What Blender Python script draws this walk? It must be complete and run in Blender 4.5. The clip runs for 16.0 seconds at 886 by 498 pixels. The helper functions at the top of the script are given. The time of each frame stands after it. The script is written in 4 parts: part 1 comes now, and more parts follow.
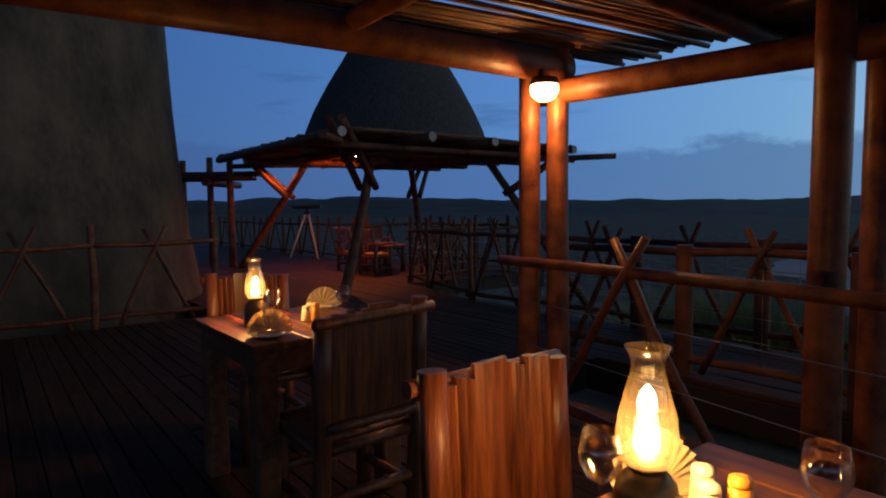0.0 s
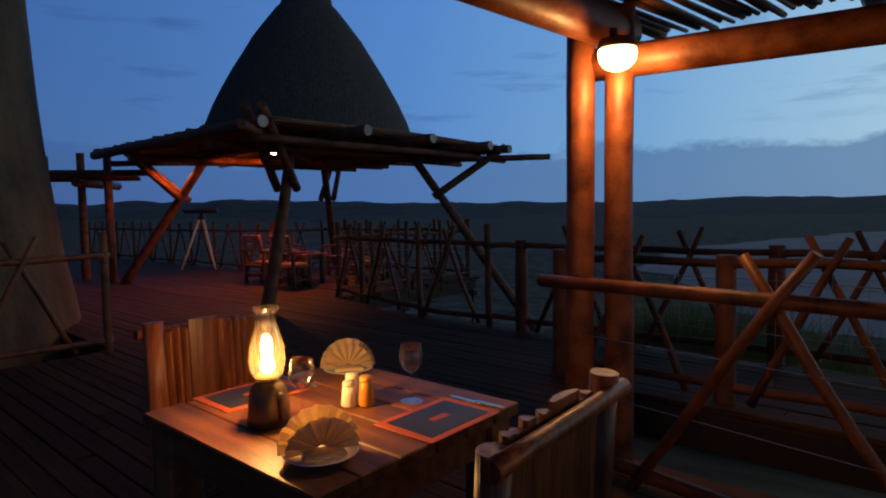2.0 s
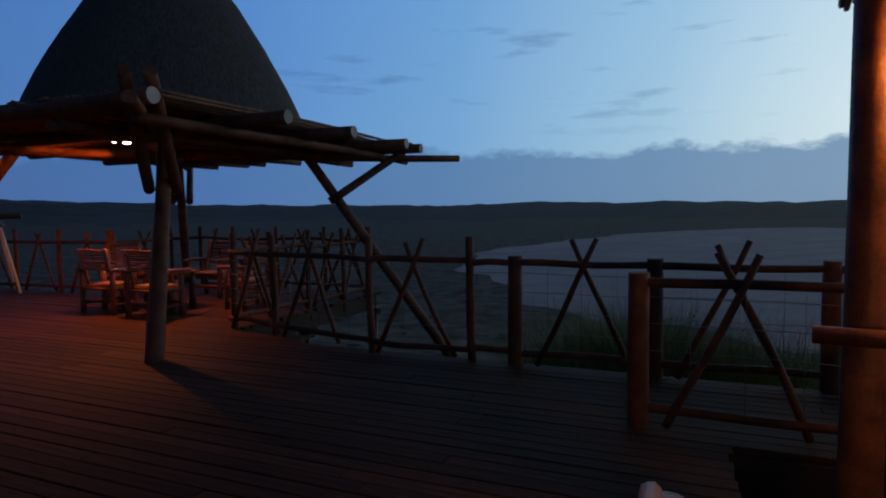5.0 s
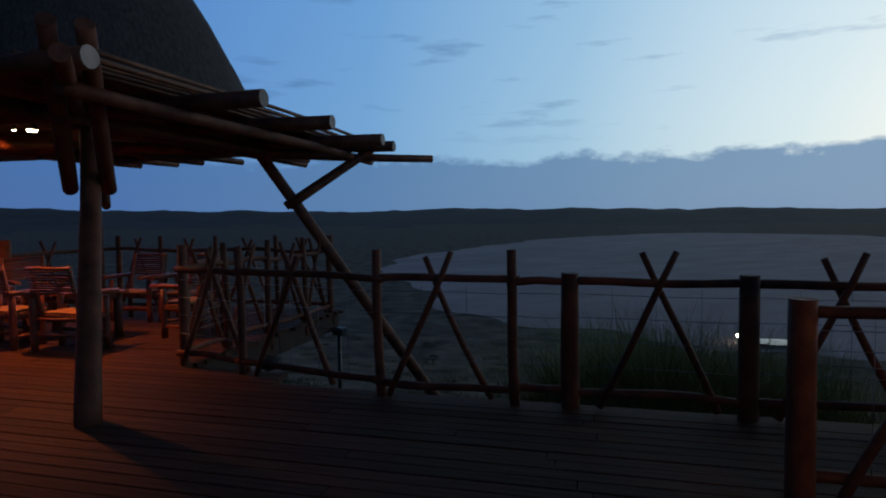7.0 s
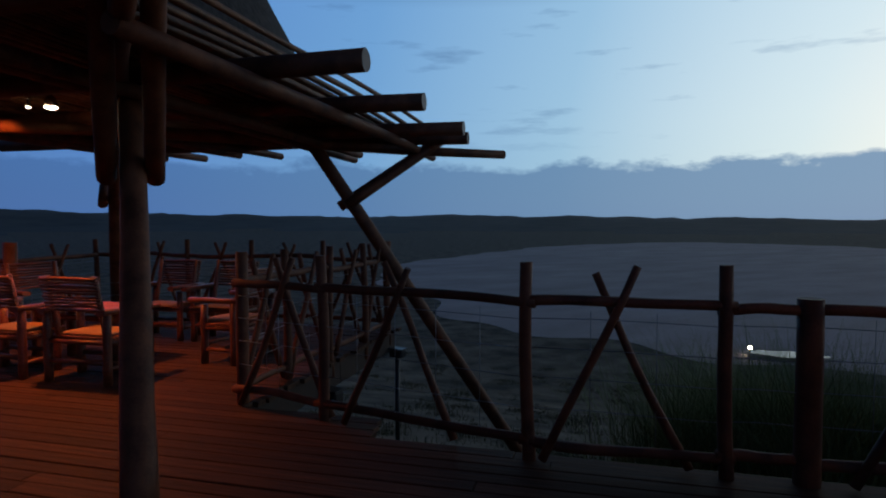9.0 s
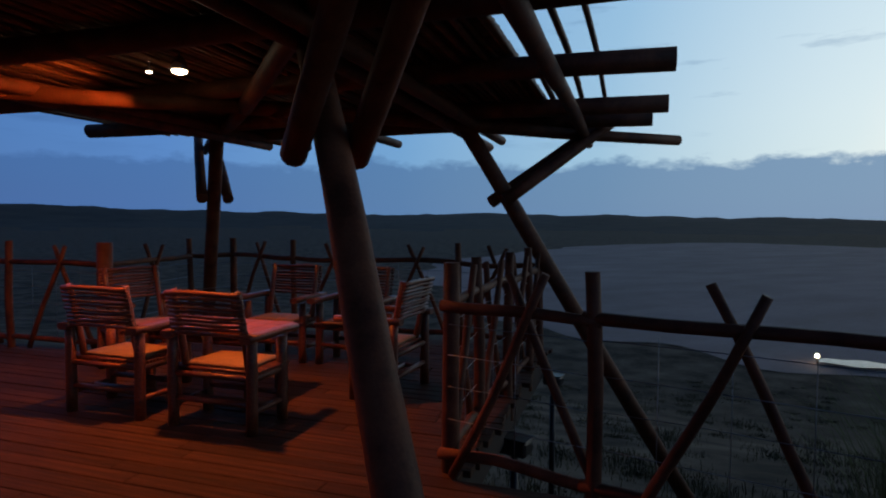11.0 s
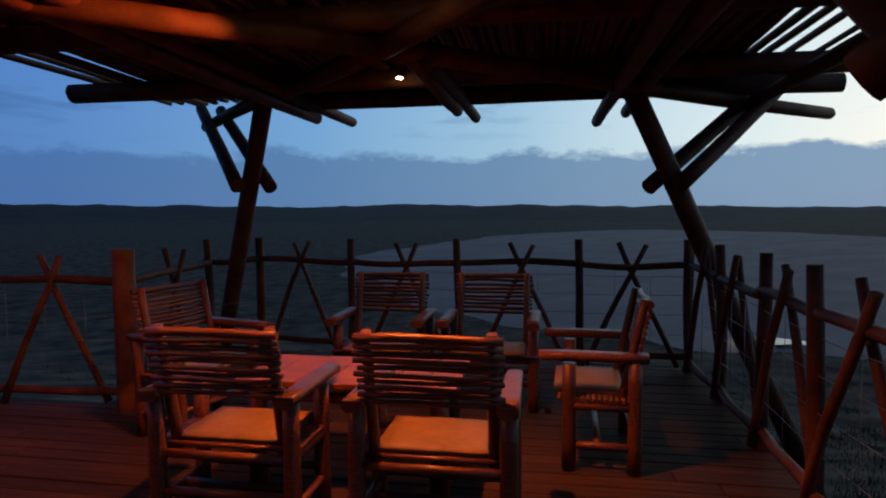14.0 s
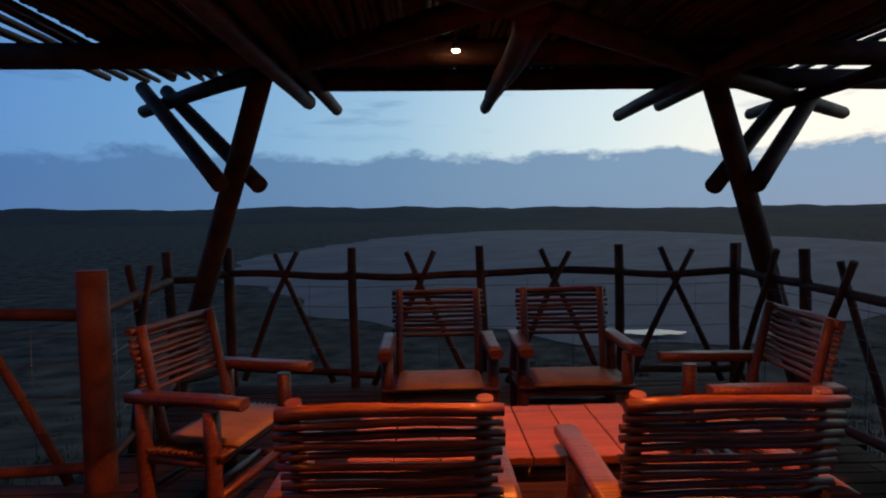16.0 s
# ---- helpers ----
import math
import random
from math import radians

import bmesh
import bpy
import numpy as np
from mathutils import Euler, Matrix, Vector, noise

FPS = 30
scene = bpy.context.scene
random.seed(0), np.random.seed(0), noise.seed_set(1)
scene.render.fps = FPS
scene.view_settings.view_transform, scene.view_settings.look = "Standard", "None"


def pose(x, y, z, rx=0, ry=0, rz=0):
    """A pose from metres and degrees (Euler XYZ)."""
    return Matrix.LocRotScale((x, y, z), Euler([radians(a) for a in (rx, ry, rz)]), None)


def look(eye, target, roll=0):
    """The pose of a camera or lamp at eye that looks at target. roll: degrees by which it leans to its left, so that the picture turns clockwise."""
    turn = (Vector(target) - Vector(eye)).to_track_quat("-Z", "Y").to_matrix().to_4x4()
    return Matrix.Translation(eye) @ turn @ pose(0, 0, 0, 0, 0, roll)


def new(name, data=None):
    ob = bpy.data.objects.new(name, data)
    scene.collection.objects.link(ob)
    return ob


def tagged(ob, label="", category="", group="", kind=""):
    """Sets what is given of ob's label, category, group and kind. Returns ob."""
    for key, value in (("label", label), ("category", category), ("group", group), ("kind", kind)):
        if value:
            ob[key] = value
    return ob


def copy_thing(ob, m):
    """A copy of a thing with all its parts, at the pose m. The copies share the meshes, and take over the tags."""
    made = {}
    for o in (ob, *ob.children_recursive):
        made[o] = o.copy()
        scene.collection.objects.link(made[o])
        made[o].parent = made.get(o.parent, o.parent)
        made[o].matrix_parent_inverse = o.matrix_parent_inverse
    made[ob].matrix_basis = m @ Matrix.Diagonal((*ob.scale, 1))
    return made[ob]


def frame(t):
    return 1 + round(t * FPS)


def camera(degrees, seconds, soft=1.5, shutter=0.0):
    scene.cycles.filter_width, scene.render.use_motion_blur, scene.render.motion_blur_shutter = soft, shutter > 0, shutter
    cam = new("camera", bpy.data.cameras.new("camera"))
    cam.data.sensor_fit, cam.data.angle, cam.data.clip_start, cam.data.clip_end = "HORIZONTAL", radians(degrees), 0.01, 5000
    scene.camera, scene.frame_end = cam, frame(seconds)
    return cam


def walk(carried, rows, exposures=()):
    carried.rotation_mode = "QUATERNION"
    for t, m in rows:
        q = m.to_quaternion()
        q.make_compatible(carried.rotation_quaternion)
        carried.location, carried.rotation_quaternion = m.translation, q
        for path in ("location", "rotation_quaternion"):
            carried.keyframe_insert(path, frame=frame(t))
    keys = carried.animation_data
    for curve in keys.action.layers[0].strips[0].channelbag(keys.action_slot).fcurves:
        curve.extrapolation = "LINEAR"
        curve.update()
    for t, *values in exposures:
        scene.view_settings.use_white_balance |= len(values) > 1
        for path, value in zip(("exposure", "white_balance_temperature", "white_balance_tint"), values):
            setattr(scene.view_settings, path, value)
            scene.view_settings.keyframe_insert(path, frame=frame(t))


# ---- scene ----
cam = camera(74.2, 16.0, soft=2.0)
PATH = [
    (0, (0.925, 2.673, 1.337), (0.694, 4.656, 1.207), -0.6),
    (0.5, (0.72, 2.948, 1.334), (0.584, 4.939, 1.208), -0.6),
    (1, (0.506, 3.225, 1.337), (0.469, 5.221, 1.211), -0.7),
    (1.5, (0.297, 3.477, 1.352), (0.355, 5.473, 1.226), -0.8),
    (2, (0.072, 3.74, 1.365), (0.22, 5.73, 1.24), -0.9),
    (2.5, (-0.157, 4.01, 1.368), (0.08, 5.992, 1.244), -1.1),
    (3, (-0.383, 4.292, 1.369), (-0.05, 6.26, 1.247), -1.4),
    (3.5, (-0.648, 4.526, 1.394), (-0.209, 6.473, 1.265), -1.7),
    (6, (-1.508, 6.124, 1.467), (-0.599, 7.901, 1.356), -0.3),
    (6.5, (-1.597, 6.487, 1.471), (-0.631, 8.235, 1.361), -0.6),
    (7, (-1.65, 6.924, 1.47), (-0.639, 8.646, 1.365), -0.7),
    (7.5, (-1.72, 7.284, 1.477), (-0.685, 8.992, 1.37), -0.5),
    (8, (-1.807, 7.716, 1.465), (-0.751, 9.412, 1.365), -0.3),
    (8.5, (-1.855, 8.121, 1.446), (-0.81, 9.824, 1.355), -0.2),
    (11, (-2.523, 10.462, 1.46), (-1.606, 12.237, 1.37), 0.4),
    (11.5, (-2.673, 10.858, 1.456), (-1.757, 12.633, 1.362), 0.2),
    (12, (-2.865, 11.269, 1.468), (-1.926, 13.031, 1.368), -0.1),
    (12.5, (-3.02, 11.639, 1.473), (-2.048, 13.384, 1.365), -0.4),
    (13, (-3.154, 12.034, 1.472), (-2.132, 13.749, 1.358), -0.7),
    (13.5, (-3.326, 12.39, 1.483), (-2.238, 14.064, 1.361), -0.5),
    (14, (-3.463, 12.776, 1.471), (-2.306, 14.404, 1.351), -0.4),
    (14.5, (-3.577, 13.122, 1.465), (-2.353, 14.7, 1.349), -0.4),
    (15, (-3.693, 13.513, 1.47), (-2.392, 15.028, 1.355), -0.4),
    (15.5, (-3.783, 13.865, 1.483), (-2.409, 15.314, 1.367), -0.5),
    (16, (-3.869, 14.23, 1.494), (-2.416, 15.6, 1.377), -0.8),
]
walk(cam, [(t, look(eye, target, roll)) for t, eye, target, roll in PATH])

# ---- world and lights ----
R2 = math.sqrt(0.5)
DUSK_TURN = 92.0      # degrees clockwise from +y to the afterglow
world = bpy.data.worlds.new("dusk")
scene.world = world
world.use_nodes = True
wt = world.node_tree
wt.nodes.clear()


def wnode(kind, **inputs):
    n = wt.nodes.new(kind)
    for k, v in inputs.items():
        n.inputs[k].default_value = v
    return n


def wmath(op, a, b=None, clamp=False):
    n = wt.nodes.new("ShaderNodeMath")
    n.operation, n.use_clamp = op, clamp
    for i, v in enumerate((a, b)):
        if v is None:
            continue
        if isinstance(v, (int, float)):
            n.inputs[i].default_value = v
        else:
            wt.links.new(v, n.inputs[i])
    return n.outputs[0]


def wmix(fac, a, b, blend="MIX"):
    n = wt.nodes.new("ShaderNodeMix")
    n.data_type, n.blend_type = "RGBA", blend
    for i, v in ((0, fac), (6, a), (7, b)):
        if isinstance(v, (int, float, tuple)):
            n.inputs[i].default_value = v
        else:
            wt.links.new(v, n.inputs[i])
    return n.outputs[2]


sky = wt.nodes.new("ShaderNodeTexSky")
sky.sky_type, sky.sun_disc = "NISHITA", False
sky.sun_elevation, sky.sun_rotation = radians(1.0), radians(DUSK_TURN)
sky.air_density, sky.dust_density, sky.ozone_density = 1.0, 0.6, 3.0
coord = wt.nodes.new("ShaderNodeTexCoord")
sep = wt.nodes.new("ShaderNodeSeparateXYZ")
wt.links.new(coord.outputs["Generated"], sep.inputs[0])
# clear evening air: from pale over the horizon to deep blue, paler towards the afterglow
glow_x, glow_y = math.sin(radians(DUSK_TURN)), math.cos(radians(DUSK_TURN))
toward = wmath("ADD", wmath("MULTIPLY", sep.outputs[0], glow_x), wmath("MULTIPLY", sep.outputs[1], glow_y))
toward = wmath("MULTIPLY_ADD", toward, 0.5)
toward.node.inputs[2].default_value = 0.5
ramp = wt.nodes.new("ShaderNodeValToRGB")
wt.links.new(toward, ramp.inputs[0])
ramp.color_ramp.elements[0].position, ramp.color_ramp.elements[0].color = 0.22, (0.042, 0.125, 0.37, 1)
ramp.color_ramp.elements[1].position, ramp.color_ramp.elements[1].color = 0.985, (1.08, 1.04, 0.92, 1)
for p, c in ((0.04, (0.010, 0.035, 0.13, 1)), (0.50, (0.095, 0.250, 0.61, 1)), (0.68, (0.175, 0.385, 0.69, 1)), (0.82, (0.36, 0.58, 0.77, 1)), (0.93, (0.74, 0.87, 0.90, 1))):
    e = ramp.color_ramp.elements.new(p)
    e.color = c
up = wt.nodes.new("ShaderNodeValToRGB")
wt.links.new(sep.outputs[2], up.inputs[0])
up.color_ramp.elements[0].position, up.color_ramp.elements[0].color = 0.02, (1.0, 1.0, 1.0, 1)
up.color_ramp.elements[1].position, up.color_ramp.elements[1].color = 0.60, (0.02, 0.035, 0.065, 1)
e = up.color_ramp.elements.new(0.16)
e.color = (1.02, 1.02, 1.02, 1)
e = up.color_ramp.elements.new(0.34)
e.color = (0.96, 1.0, 1.04, 1)
e = up.color_ramp.elements.new(0.44)
e.color = (0.22, 0.30, 0.42, 1)
clear = wmix(1.0, ramp.outputs[0], up.outputs[0], "MULTIPLY")
clear = wmix(0.06, clear, sky.outputs[0])
# a low bank of cloud and small wisps
stretch = wt.nodes.new("ShaderNodeMapping")
stretch.inputs["Scale"].default_value = (1.0, 1.0, 2.2)
wt.links.new(coord.outputs["Generated"], stretch.inputs[0])
puffs = wnode("ShaderNodeTexNoise", Scale=9.0, Detail=7.0, Roughness=0.62)
wt.links.new(stretch.outputs[0], puffs.inputs["Vector"])
broad = wnode("ShaderNodeTexNoise", Scale=2.2, Detail=2.0)
wt.links.new(coord.outputs["Generated"], broad.inputs["Vector"])
top = wmath("ADD", wmath("MULTIPLY", wmath("SUBTRACT", puffs.outputs[0], 0.5), 0.085), wmath("MULTIPLY", wmath("SUBTRACT", broad.outputs[0], 0.5), 0.09))
top = wmath("ADD", top, 0.106)
bank = wmath("MULTIPLY", wmath("SUBTRACT", top, sep.outputs[2]), 75.0, True)
bank_colour = wmix(wmath("POWER", toward, 3.0), (0.030, 0.090, 0.27, 1), (0.15, 0.30, 0.50, 1))
pale = wmath("MULTIPLY", wmath("SUBTRACT", 0.05, sep.outputs[2]), 14.0, True)
bank_colour = wmix(wmath("MULTIPLY", pale, 0.25), bank_colour, (0.085, 0.19, 0.42, 1))
thick = wmath("MULTIPLY_ADD", toward, 0.75)
thick.node.inputs[2].default_value = 0.15
full = wmix(wmath("MULTIPLY", bank, thick, True), clear, bank_colour)
flat = wt.nodes.new("ShaderNodeMapping")
flat.inputs["Scale"].default_value = (1.0, 1.0, 6.5)
wt.links.new(coord.outputs["Generated"], flat.inputs[0])
wisps = wnode("ShaderNodeTexNoise", Scale=4.6, Detail=5.0, Roughness=0.55)
wt.links.new(flat.outputs[0], wisps.inputs["Vector"])
wisp = wmath("MULTIPLY", wmath("SUBTRACT", wisps.outputs[0], 0.585), 7.0, True)
high = wmath("MULTIPLY", wmath("SUBTRACT", sep.outputs[2], 0.09), 12.0, True)
wisp = wmath("MULTIPLY", wmath("MULTIPLY", wisp, high), 0.6)
full = wmix(wisp, full, bank_colour)
back = wnode("ShaderNodeBackground", Strength=0.92)
wt.links.new(full, back.inputs[0])
wt.links.new(back.outputs[0], wt.nodes.new("ShaderNodeOutputWorld").inputs[0])


def lamp_light(name, place, power, colour, size=0.03, spot=None, target=None):
    data = bpy.data.lights.new(name, "SPOT" if spot else "POINT")
    data.energy, data.color, data.shadow_soft_size = power, colour, size
    if spot:
        data.spot_size, data.spot_blend = radians(spot), 0.6
    ob = new(name, data)
    ob.matrix_world = look(place, target) if target else Matrix.Translation(place)
    return ob


def at(u, s, z=0.0):
    """World place from the deck's own axes: u to the south-east, s to the north-east."""
    return Vector(((u + s) * R2, (s - u) * R2, z))


PORCH_LAMP = (1.14, 6.55, 2.10)
lamp_light("porch_light", (PORCH_LAMP[0], PORCH_LAMP[1], PORCH_LAMP[2] - 0.09), 27, (1.0, 0.46, 0.14), 0.06)
GAZEBO_LAMPS = [(-2.26, 15.09, 2.53), (-1.03, 16.77, 2.54), (-4.42, 15.87, 2.46), (-2.45, 15.33, 2.55)]
LAMP_SIZES = (1.15, 0.6, 0.7, 0.45)
for place, power, wide, aim in zip(GAZEBO_LAMPS, (255, 26, 44), (138, 92, 170), ((-12.55, 8.3, 0), (-12.5, 11.1, 0), (-14.4, 8.1, 0))):
    lamp_light("gazebo_light", (place[0], place[1], place[2] - 0.06), power, (1.0, 0.225, 0.038), 0.03, wide, at(*aim))
lamp_light("gazebo_side_light", (-2.45, 15.33, 2.45), 75, (1.0, 0.225, 0.038), 0.03, 82, at(-13.77, 9.1, 2.02))
FLAMES = [(-0.29, 5.33, 0.985), (1.14, 3.62, 0.985)]
for place in FLAMES:
    lamp_light("flame_light", place, 9.0, (1.0, 0.48, 0.13), 0.02)


# ---- materials ----
def material(name, dark, light, rough=0.6, scale=6.0, stretch=(1, 1, 1), bump=0.2, fine=60.0, metal=0.0, vary=0.25, coords="Object", coat=0.0, spec=0.5):
    m = bpy.data.materials.new(name)
    m.use_nodes = True
    t = m.node_tree
    b = t.nodes["Principled BSDF"]
    c = t.nodes.new("ShaderNodeTexCoord")
    mp = t.nodes.new("ShaderNodeMapping")
    mp.inputs["Scale"].default_value = stretch
    t.links.new(c.outputs[coords], mp.inputs[0])
    n1 = t.nodes.new("ShaderNodeTexNoise")
    n1.inputs["Scale"].default_value, n1.inputs["Detail"].default_value = scale, 6
    n2 = t.nodes.new("ShaderNodeTexNoise")
    n2.inputs["Scale"].default_value, n2.inputs["Detail"].default_value = fine, 3
    for n in (n1, n2):
        t.links.new(mp.outputs[0], n.inputs["Vector"])
    add = t.nodes.new("ShaderNodeMath")
    add.operation = "MULTIPLY_ADD"
    t.links.new(n2.outputs[0], add.inputs[0])
    add.inputs[1].default_value = 0.4
    half = t.nodes.new("ShaderNodeMath")
    half.operation = "MULTIPLY_ADD"
    t.links.new(n1.outputs[0], half.inputs[0])
    half.inputs[1].default_value, half.inputs[2].default_value = 1.5, -0.45
    t.links.new(half.outputs[0], add.inputs[2])
    r = t.nodes.new("ShaderNodeValToRGB")
    r.color_ramp.elements[0].position, r.color_ramp.elements[0].color = 0.2, (*dark, 1)
    r.color_ramp.elements[1].position, r.color_ramp.elements[1].color = 0.85, (*light, 1)
    t.links.new(add.outputs[0], r.inputs[0])
    info = t.nodes.new("ShaderNodeObjectInfo")
    mr = t.nodes.new("ShaderNodeMapRange")
    mr.inputs["To Min"].default_value, mr.inputs["To Max"].default_value = 1 - vary, 1 + vary
    t.links.new(info.outputs["Random"], mr.inputs[0])
    hsv = t.nodes.new("ShaderNodeHueSaturation")
    t.links.new(mr.outputs[0], hsv.inputs["Value"])
    t.links.new(r.outputs[0], hsv.inputs["Color"])
    t.links.new(hsv.outputs[0], b.inputs["Base Color"])
    rr = t.nodes.new("ShaderNodeMapRange")
    rr.inputs["To Min"].default_value, rr.inputs["To Max"].default_value = max(rough - 0.12, 0.05), min(rough + 0.15, 1)
    t.links.new(n1.outputs[0], rr.inputs[0])
    t.links.new(rr.outputs[0], b.inputs["Roughness"])
    b.inputs["Metallic"].default_value, b.inputs["Coat Weight"].default_value = metal, coat
    b.inputs["Coat Roughness"].default_value, b.inputs["Specular IOR Level"].default_value = 0.3, spec
    bp = t.nodes.new("ShaderNodeBump")
    bp.inputs["Strength"].default_value, bp.inputs["Distance"].default_value = bump, 0.01
    t.links.new(add.outputs[0], bp.inputs["Height"])
    t.links.new(bp.outputs[0], b.inputs["Normal"])
    return m


def glass(name, tint=(1, 1, 1), rough=0.02):
    m = bpy.data.materials.new(name)
    m.use_nodes = True
    b = m.node_tree.nodes["Principled BSDF"]
    b.inputs["Base Color"].default_value = (*tint, 1)
    b.inputs["Transmission Weight"].default_value, b.inputs["Roughness"].default_value, b.inputs["IOR"].default_value = 1.0, rough, 1.12
    return m


def glowing(name, colour, strength):
    m = bpy.data.materials.new(name)
    m.use_nodes = True
    b = m.node_tree.nodes["Principled BSDF"]
    b.inputs["Base Color"].default_value = (*colour, 1)
    b.inputs["Emission Color"].default_value, b.inputs["Emission Strength"].default_value = (*colour, 1), strength
    return m


POLE = material("pole timber", (0.055, 0.013, 0.005), (0.25, 0.075, 0.025), 0.48, 7, (1, 1, 1), 0.55, 55, coat=0.06, spec=0.35)
OLD = material("weathered pole timber", (0.055, 0.018, 0.009), (0.16, 0.058, 0.028), 0.6, 6, (1, 1, 1), 0.35, 60, spec=0.25)
ENDGRAIN = material("sawn log end", (0.30, 0.26, 0.22), (0.45, 0.40, 0.35), 0.8, 9, (1, 1, 1), 0.2, 40)
PLANK = material("deck timber", (0.026, 0.012, 0.007), (0.085, 0.039, 0.021), 0.72, 3, (0.6, 9, 9), 0.35, 16, vary=0.3, spec=0.15)
# near-black because the shade under the deck is put into this colour
UNDER = material("joist timber with shade in its colour", (0.02, 0.012, 0.01), (0.04, 0.025, 0.018), 0.9)
TABLE = material("stained table timber", (0.14, 0.038, 0.014), (0.33, 0.095, 0.032), 0.5, 3, (1, 8, 8), 0.15, 20, coat=0.06, spec=0.25)
DINING = material("honey-stained table timber", (0.10, 0.034, 0.014), (0.28, 0.105, 0.04), 0.45, 3, (1, 8, 8), 0.15, 20, coat=0.06, spec=0.3)
SLAT = material("chair slat timber", (0.085, 0.021, 0.007), (0.32, 0.095, 0.027), 0.42, 3, (14, 14, 1.2), 0.35, 18, vary=0.22, coat=0.15)
STICK = material("chair stick timber", (0.05, 0.013, 0.006), (0.18, 0.053, 0.019), 0.42, 6, (2, 14, 14), 0.3, 18, vary=0.3, coat=0.15)
PAD = material("leather seat pad", (0.17, 0.095, 0.045), (0.33, 0.19, 0.09), 0.6, 5, (1, 1, 1), 0.2, 30)
THATCH = material("dark thatch", (0.035, 0.030, 0.026), (0.10, 0.085, 0.07), 0.95, 3, (9, 9, 1.2), 0.8, 25)
PLASTER = material("weathered mud plaster", (0.026, 0.020, 0.014), (0.14, 0.10, 0.062), 0.95, 1.6, (1, 1, 0.6), 0.6, 14)
LATH = material("thin lath sticks", (0.06, 0.024, 0.011), (0.19, 0.08, 0.036), 0.6, 8, (1, 1, 1), 0.3, 40)
LINEN = material("cream linen", (0.62, 0.50, 0.32), (0.82, 0.72, 0.52), 0.85, 8, (1, 1, 1), 0.15, 120)
CHINA = material("white china", (0.72, 0.70, 0.64), (0.82, 0.80, 0.76), 0.15, 3, bump=0.02)
MAT_RED = material("red place mat border", (0.40, 0.06, 0.015), (0.55, 0.11, 0.025), 0.5, 5, bump=0.05)
MAT_DARK = material("dark place mat print", (0.02, 0.02, 0.022), (0.05, 0.045, 0.045), 0.4, 5, bump=0.05)
STEEL = material("steel", (0.5, 0.5, 0.5), (0.65, 0.65, 0.65), 0.25, 5, bump=0.02, metal=1.0)
WIRE = material("galvanised wire", (0.22, 0.22, 0.23), (0.34, 0.34, 0.35), 0.45, 5, bump=0.02, metal=0.8)
BRASS = material("aged lamp brass", (0.10, 0.06, 0.03), (0.22, 0.14, 0.06), 0.35, 6, bump=0.1, metal=0.7)
SALT = material("pale ceramic shaker", (0.70, 0.62, 0.45), (0.80, 0.72, 0.56), 0.4, 4, bump=0.02)
AMBER = material("orange shaker", (0.75, 0.28, 0.03), (0.85, 0.40, 0.06), 0.35, 4, bump=0.02)
BLACK = material("black plastic", (0.015, 0.015, 0.016), (0.03, 0.03, 0.03), 0.4, 5, bump=0.02)
TRIPOD = material("pale ash tripod wood", (0.70, 0.60, 0.45), (0.82, 0.74, 0.62), 0.45, 6, bump=0.05)
SCRUB = material("dry scrub ground", (0.028, 0.024, 0.016), (0.225, 0.175, 0.12), 1.0, 0.32, (1, 1, 1), 1.0, 2.3, vary=0.0, spec=0.1)
WOODS = material("dark hill scrub", (0.018, 0.018, 0.012), (0.06, 0.055, 0.035), 1.0, 0.02, (1, 1, 1), 1.0, 0.3, vary=0.0)
CLAY = material("dry clay pan", (0.25, 0.18, 0.165), (0.40, 0.31, 0.29), 0.8, 0.05, (1, 2.2, 1), 0.2, 0.6, vary=0.0)
TUFT = material("grass blades", (0.05, 0.05, 0.028), (0.16, 0.145, 0.08), 0.95, 4, bump=0.0, spec=0.1)
BUSH = material("green grass plumes", (0.14, 0.17, 0.06), (0.28, 0.30, 0.13), 0.95, 4, bump=0.0, spec=0.1)
PUDDLE = material("still water", (0.02, 0.02, 0.02), (0.03, 0.03, 0.03), 0.06, 4, bump=0.0)
CLEAR = glass("clear glass")
CHIMNEY = glass("frosted lamp glass", (1.0, 0.90, 0.70), 0.18)
CHIMNEY.node_tree.nodes["Principled BSDF"].inputs["Transmission Weight"].default_value = 0.93
for m, see, thin in ((CLEAR, 0.93, 0.0), (CHIMNEY, 0.90, 0.012)):
    t = m.node_tree
    clear_way, lit, shine = t.nodes.new("ShaderNodeBsdfTransparent"), t.nodes.new("ShaderNodeBsdfTranslucent"), t.nodes.new("ShaderNodeBsdfGlossy")
    lit.inputs["Color"].default_value = (1.0, 0.82, 0.5, 1)
    shine.inputs["Roughness"].default_value = 0.03
    one, two, rim = t.nodes.new("ShaderNodeMixShader"), t.nodes.new("ShaderNodeMixShader"), t.nodes.new("ShaderNodeLayerWeight")
    rim.inputs["Blend"].default_value = 0.25
    soften = t.nodes.new("ShaderNodeMath")
    soften.operation = "MULTIPLY_ADD"
    soften.inputs[1].default_value, soften.inputs[2].default_value = 0.5, 0.05
    t.links.new(rim.outputs["Fresnel"], soften.inputs[0])
    one.inputs[0].default_value = thin
    t.links.new(clear_way.outputs[0], one.inputs[1])
    t.links.new(lit.outputs[0], one.inputs[2])
    t.links.new(soften.outputs[0], two.inputs[0])
    t.links.new(one.outputs[0], two.inputs[1])
    t.links.new(shine.outputs[0], two.inputs[2])
    t.links.new(two.outputs[0], t.nodes["Material Output"].inputs["Surface"])
t = LINEN.node_tree
